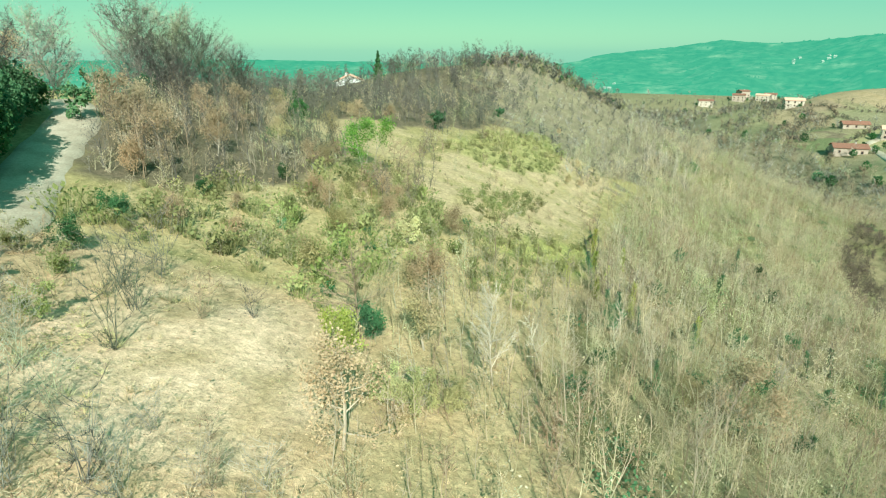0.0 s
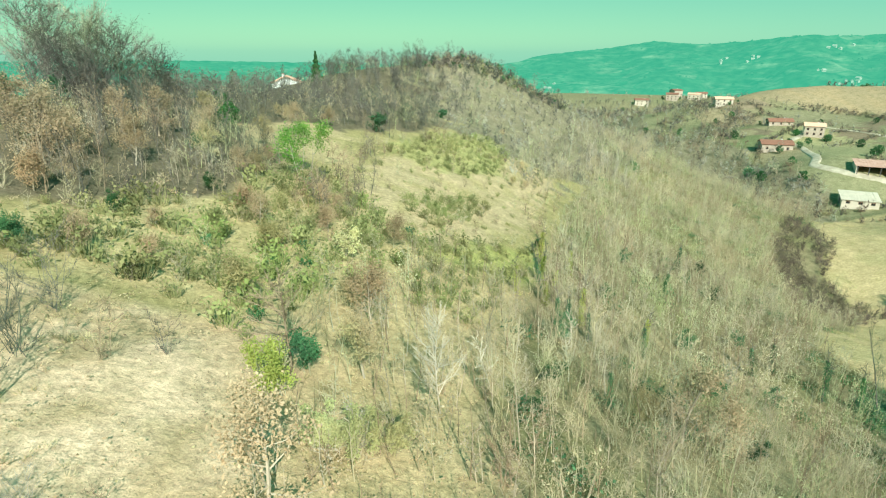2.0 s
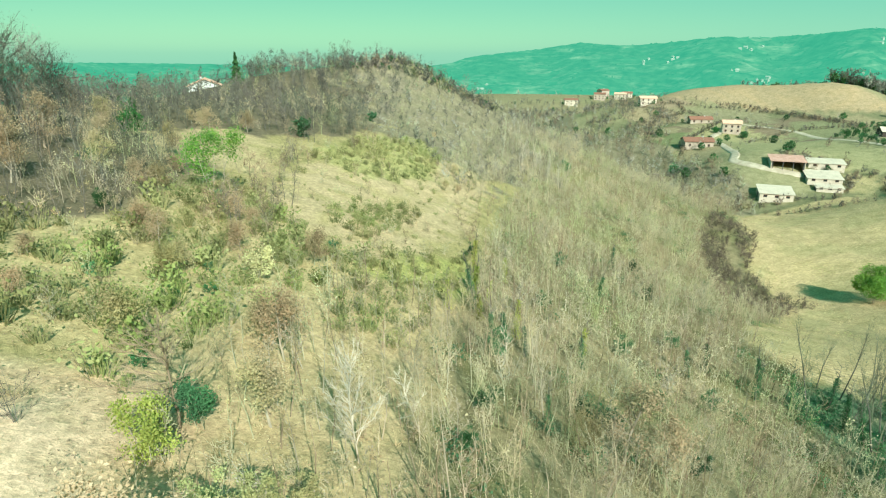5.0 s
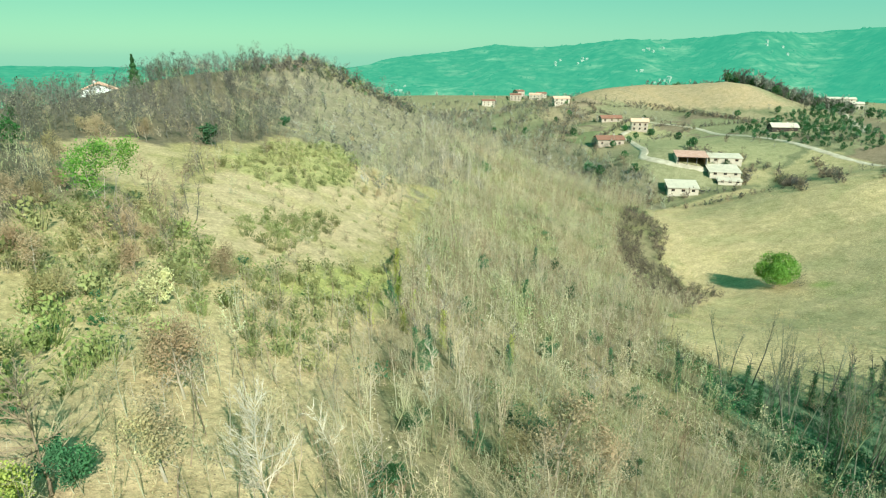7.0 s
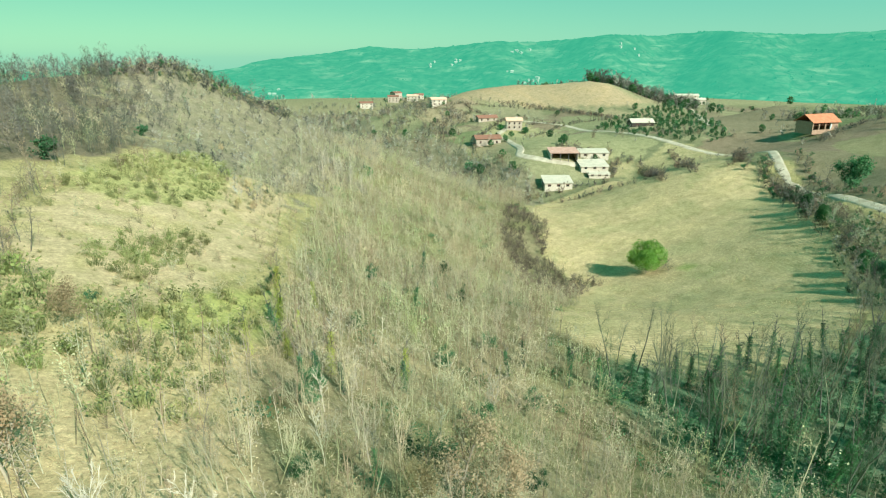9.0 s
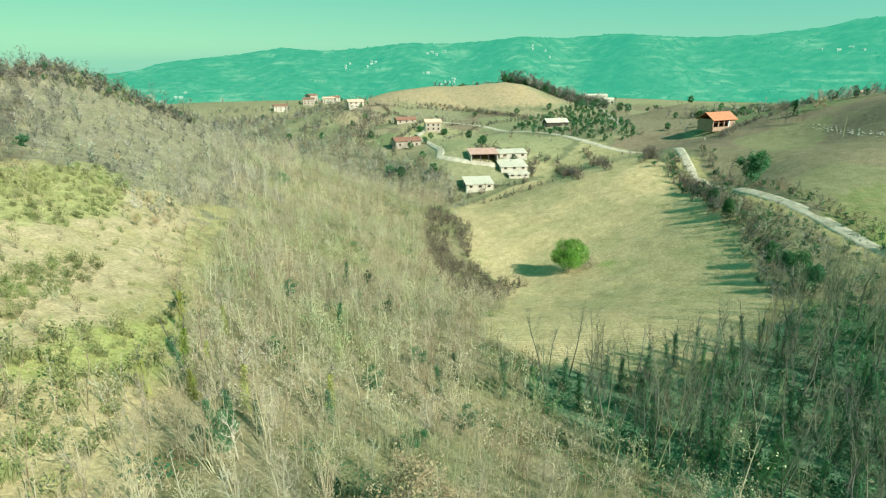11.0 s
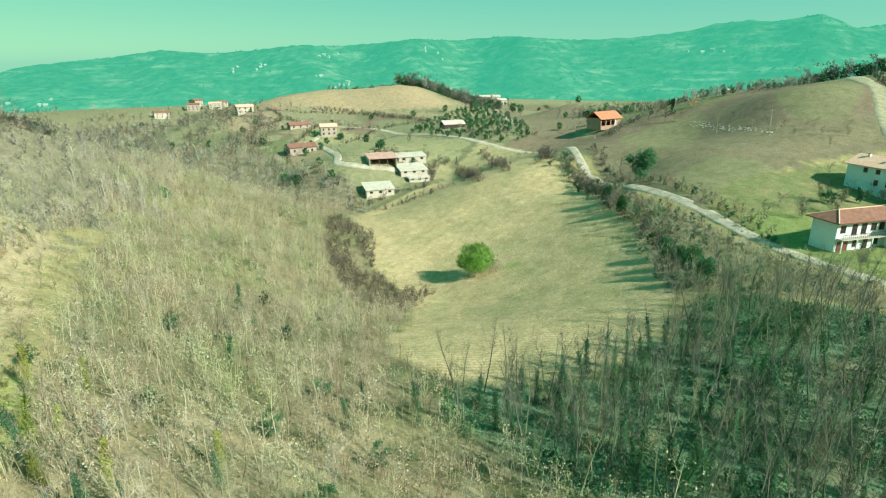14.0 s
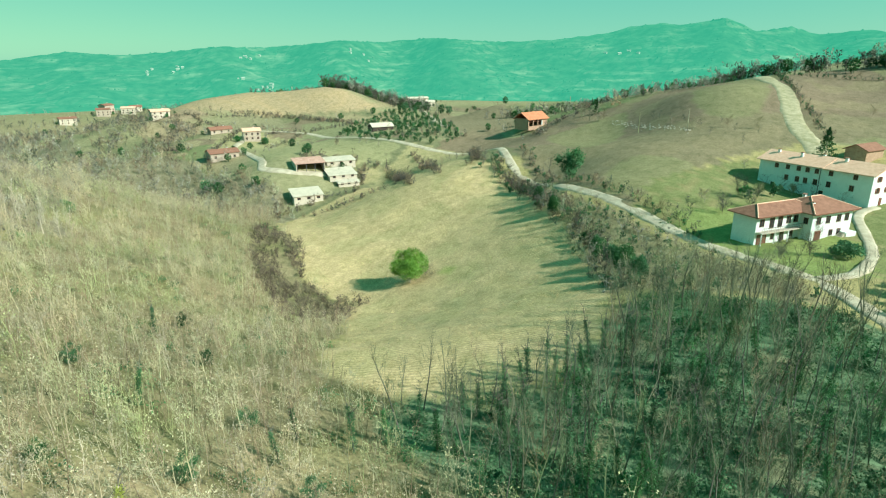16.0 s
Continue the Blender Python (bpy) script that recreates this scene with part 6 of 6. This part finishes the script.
def red_barn():
    o = site("barn", "old open barn with orange tiled roof and brick walls", "barn", 275, 147, -14, z=-30.8)
    for dims in ((-7, 7, 3.8, 4.2, -1, 4.3), (-7, -6.6, -4.2, 3.8, -1, 4.3), (3, 6.6, -4.2, -3.8, -1, 4.3), (6.6, 7, -4.2, 3.8, -1, 4.3), (-7, 3, -4.2, -3.8, -1, 0.9)):
        box_part("wall", dims, BRICK, o)
    for x in (-6.8, -3.4, 0, 3.1):
        box_part("pillar", (x - 0.25, x + 0.25, -4.25, -3.75, 0.9, 4.3), PLASTER if x > 3 else BRICK, o)
    bm = bmesh.new()
    gable_roof(bm, -7, 7, -4.2, 4.2, 4.32, 2.7, 0.8)
    part("roof", bm, TILE_ORANGE, o, "orange clay tiles")
    box_part("loft_floor", (-6.6, 6.6, -3.8, 3.8, 2.7, 2.85), WOODM, o)


red_barn()


def shed(name, label, x, y, turn, w, d, h, rise, roof, wall, open_front=False):
    """A lean-to farm shed, high at the back; the open kind has posts along its front."""
    o = site(name, label, "shed", x, y, turn, 0.2)
    k = rise / d
    bm = bmesh.new()
    v = [bm.verts.new(p) for p in ((-w / 2, d / 2 - 0.25, -1.5), (w / 2, d / 2 - 0.25, -1.5), (w / 2, d / 2, -1.5), (-w / 2, d / 2, -1.5), (-w / 2, d / 2 - 0.25, h + rise - 0.25 * k), (w / 2, d / 2 - 0.25, h + rise - 0.25 * k), (w / 2, d / 2, h + rise), (-w / 2, d / 2, h + rise))]
    for f in ((3, 2, 1, 0), (4, 5, 6, 7), (0, 1, 5, 4), (1, 2, 6, 5), (2, 3, 7, 6), (3, 0, 4, 7)):
        bm.faces.new([v[i] for i in f])
    part("back_wall", bm, wall, o)
    for s in (-1, 1):
        x0, x1 = sorted((s * w / 2, s * (w / 2 - 0.25)))
        y0, y1 = -d / 2, d / 2 - 0.252
        bm = bmesh.new()
        v = [bm.verts.new(p) for p in ((x0, y0, -1.5), (x1, y0, -1.5), (x1, y1, -1.5), (x0, y1, -1.5), (x0, y0, h), (x1, y0, h), (x1, y1, h + k * (y1 - y0)), (x0, y1, h + k * (y1 - y0)))]
        for f in ((3, 2, 1, 0), (4, 5, 6, 7), (0, 1, 5, 4), (1, 2, 6, 5), (2, 3, 7, 6), (3, 0, 4, 7)):
            bm.faces.new([v[i] for i in f])
        part("side_wall", bm, wall, o)
    if open_front:
        for i in range(4):
            u = -w / 2 + 0.6 + (w - 1.2) * i / 3
            box_part("post", (u - 0.12, u + 0.12, -d / 2, -d / 2 + 0.24, -1.5, h), METAL, o)
    else:
        box_part("front_wall", (-w / 2 + 0.252, w / 2 - 0.252, -d / 2, -d / 2 + 0.25, -1.5, h), wall, o)
        for i in range(3):
            window(o, -w / 2 + w * (i + 0.5) / 3, -d / 2, 1.0, 1.1, 0.8, "y-")
        box_part("door", (-w / 2 - 0.06, -w / 2 + 0.02, -1.2, 1.2, 0, 2.2), METAL, o, "dark sliding door")
    bm = bmesh.new()
    e = 0.4
    slab(bm, [(-w / 2 - e, -d / 2 - e, h - k * e + 0.02), (w / 2 + e, -d / 2 - e, h - k * e + 0.02), (w / 2 + e, d / 2 + e, h + rise + k * e + 0.02), (-w / 2 - e, d / 2 + e, h + rise + k * e + 0.02)], 0.12)
    r = part("roof", bm, roof, o)
    for i in range(int(w / 1.1)):
        u = -w / 2 + 0.5 + i * 1.1
        bm = bmesh.new()
        slab(bm, [(u - 0.05, -d / 2 - e, h - k * e + 0.145), (u + 0.05, -d / 2 - e, h - k * e + 0.145), (u + 0.05, d / 2 + e, h + rise + k * e + 0.145), (u - 0.05, d / 2 + e, h + rise + k * e + 0.145)], 0.06)
        part("roof_rib", bm, roof, r)
    return o


PINK = rough_mat("faded_red_sheet_roofing", (0.46, 0.27, 0.2), (0.6, 0.4, 0.32), 0.6, 0.8)
shed("open_shed", "open-fronted machinery shed with faded red roof", 189, 211.5, -30, 12.5, 8.5, 2.6, 1.3, PINK, CREAM, True)
shed("long_shed", "long pale shed with grey-white sheet roof", 204.5, 208, -30, 13, 6.5, 2.3, 1.0, SHEET, CREAM)
shed("broad_shed", "broad shed with sloping cream sheet roof", 195.5, 199, -30, 12, 9.5, 2.0, 1.6, SHEET, CREAM)
shed("low_shed", "low cream shed with sloping sheet roof", 192, 191.5, -30, 9, 4, 1.6, 0.7, SHEET, CREAM)
shed("front_shed", "white block shed beside the field", 170.5, 194, -30, 11.5, 8.5, 2.4, 1.5, SHEET, CREAM)
plain_house("white_villa", "white gabled house on the wooded ridge", -27.6, 178, 98, 8, 8, 3.6, 1.7, TILE_PALE, z=-11.7, cols=2)
plain_house("lodge", "dark timber lodge with pale roof among evergreens", 289.5, 254.7, -30, 13, 9, 3.0, 1.8, SHEET, DARKWOOD, cols=2)
for name, label, x, y, a, w, d, h, roof in (
        ("village_house", "cream village house with red roof", 246, 322, -30, 10, 8, 6.0, TILE_PALE),
        ("village_house", "low ochre house with red tiled roof", 194, 279, -20, 14, 9, 3.6, TILE),
        ("village_house", "low farm building with brown roof", 248, 356, -15, 14, 6, 3.0, TILE),
        ("village_house", "pinkish house below the tan field", 269, 459, -20, 13, 10, 5.5, TILE_PALE),
        ("village_house", "white valley house with red roof", 288, 657, -15, 15, 10, 6.0, TILE),
        ("village_house", "pale village house with brown roof", 340, 690, -30, 13, 10, 7.0, TILE),
        ("village_house", "tall grey stone village house", 352, 706, 10, 11, 11, 9.0, TILE),
        ("village_house", "cream village house with bleached roof", 368, 690, -40, 14, 9, 6.5, TILE_PALE),
        ("village_house", "white village house at the hamlet edge", 384, 704, -20, 12, 9, 5.5, TILE),
        ("hilltop_house", "long white house on the hilltop", 572, 437, -35, 24, 9, 5.5, SHEET),
        ("hilltop_house", "small white house beside the hill lane", 554, 407, -35, 10, 8, 5.0, SHEET),
        ("upland_house", "small white house among upland trees", 404, 128, -30, 8, 7, 5.5, TILE_PALE)):
    plain_house(name, label, x, y, a, w, d, h, 1.5, roof, OCHRE if "ochre" in label or "cream village house with red" in label or "farm" in label or "stone" in label or "brown" in label else CREAM, rows=((1.0, 0), (3.6, 0)) if h > 5 else ((1.0, 0),))
    spots = [(x + 10 * math.cos(q) + rng.normal(0, 2), y + 10 * math.sin(q) + rng.normal(0, 2), int(rng.integers(0, 4))) for q in rng.uniform(0, 6.28, 12)]
    if y < 480:
        spots += [(x + 9 * math.cos(q), y + 8 * math.sin(q), 4) for q in rng.uniform(0, 6.28, 5)]
    scatter("yard_shrubs", "bare shrubs and small trees around a village house", "shrubs", [GREYS[0], GREYS[1], FARTHICK[0], GREENS_FAR[2], BIGS[1]], spots, rng, 0.45, 0.9)

# stone heaps along the old terrace of the upper field
for i in range(150):
    f = i / 149
    x, y = 267 - 34 * f + rng.normal(0, 1.2), 104 - 39 * f + rng.normal(0, 1.0)
    bm = bmesh.new()
    bmesh.ops.create_icosphere(bm, subdivisions=1, radius=rng.uniform(0.15, 0.5))
    for v in bm.verts:
        v.co *= rng.uniform(0.7, 1.25)
        v.co.z *= 0.45
    me = bpy.data.meshes.new("field_stone")
    bm.to_mesh(me)
    bm.free()
    me.materials.append(STONE)
    o = tagged(new("field_stone", me), "pale rough stone on the terrace edge", "stone", "terrace stones")
    o.location = (x, y, ground(x, y) + 0.02)

# a few slim poles in the fields
for x, y in ((243, 86), (232, 66), (330, 150), (352, 176)):
    o = tagged(new("utility_pole"), "slim grey wooden utility pole in the field", "pole", "utility poles")
    o.matrix_basis = pose(x, y, ground(x, y))
    v, f = spokes([(0, 0, -0.5, 0, 0, 8, 0.14, 0.09)], 8)
    p = new("mast", fast_mesh("mast", v, f, BARK, True))
    p.parent = o
    box_part("crossarm", (-0.8, 0.8, -0.06, 0.06, 7.4, 7.55), WOODM, o)

HAZYWALL, zn, zl, zb = material("hazy_far_walls", 1.0, 0.0)
zb.inputs["Base Color"].default_value = (0.22, 0.22, 0.19, 1)
# faint green glow of walls and roofs imitates the haze of distance
zb.inputs["Emission Color"].default_value = (0.1, 0.38, 0.2, 1)
zb.inputs["Emission Strength"].default_value = 0.42
# white farmsteads scattered over the distant hills
hamlets = [(rng.uniform(8, 98), rng.uniform(1550, 2300)) for _ in range(11)]
for i in range(44):
    c = hamlets[i % 11]
    a, r = radians(c[0] + rng.normal(0, 0.9)), c[1] + rng.normal(0, 25)
    k = int(np.argmin(np.abs(hr - r)))
    m = int(np.argmin(np.abs(ha - a)))
    o = tagged(new("distant_farmstead"), "tiny white farmstead on the distant hills", "house", "distant farmsteads")
    o.matrix_basis = pose(float(hx[k, m]), float(hy[k, m]), float(hz[k, m]) - 1, 0, 0, rng.uniform(0, 180))
    w, d, h = rng.uniform(6, 12), rng.uniform(5, 8), rng.uniform(3, 5)
    bm = bmesh.new()
    gable_wall(bm, -w / 2, w / 2, -d / 2, d / 2, -2, h, 2)
    part("wall", bm, HAZYWALL, o)
    bm = bmesh.new()
    gable_roof(bm, -w / 2, w / 2, -d / 2, d / 2, h + 0.1, 3, 0.8, 0.4)
    part("roof", bm, HAZYWALL, o)


# unseen trees added right of view so their shadows reach the driveway
for x, y, s in ((116, 1, 1.5), (121, 3, 1.4), (126, 2, 1.3), (112, 2.5, 1.3)):
    lone("ivy_tree", "dark ivy-smothered tree added out of view to shade the driveway", "tree", ROADIVY[0], x, y, s * 1.1, "driveway ivy trees")
# shrubs against the houses
for x, y, s in ((190.5, 31.5, 1.2), (188, 27.5, 1.1), (186.5, 24, 1.3), (184, 18, 1.0), (192, 36, 1.0)):
    lone("bare_shrub", "bare pinkish shrub against the farmhouse wall", "shrub", SHRUBS[3], x, y, s, "house shrubs")
for x, y, s in ((150.5, 22, 0.5), (137, 22, 0.55), (134, 26.5, 0.5), (160, 41, 0.6), (168, 36, 0.6), (176, 40, 0.7)):
    lone("fruit_tree", "small leafless fruit tree on the lawn", "tree", TALLS[0], x, y, s, "orchard trees")
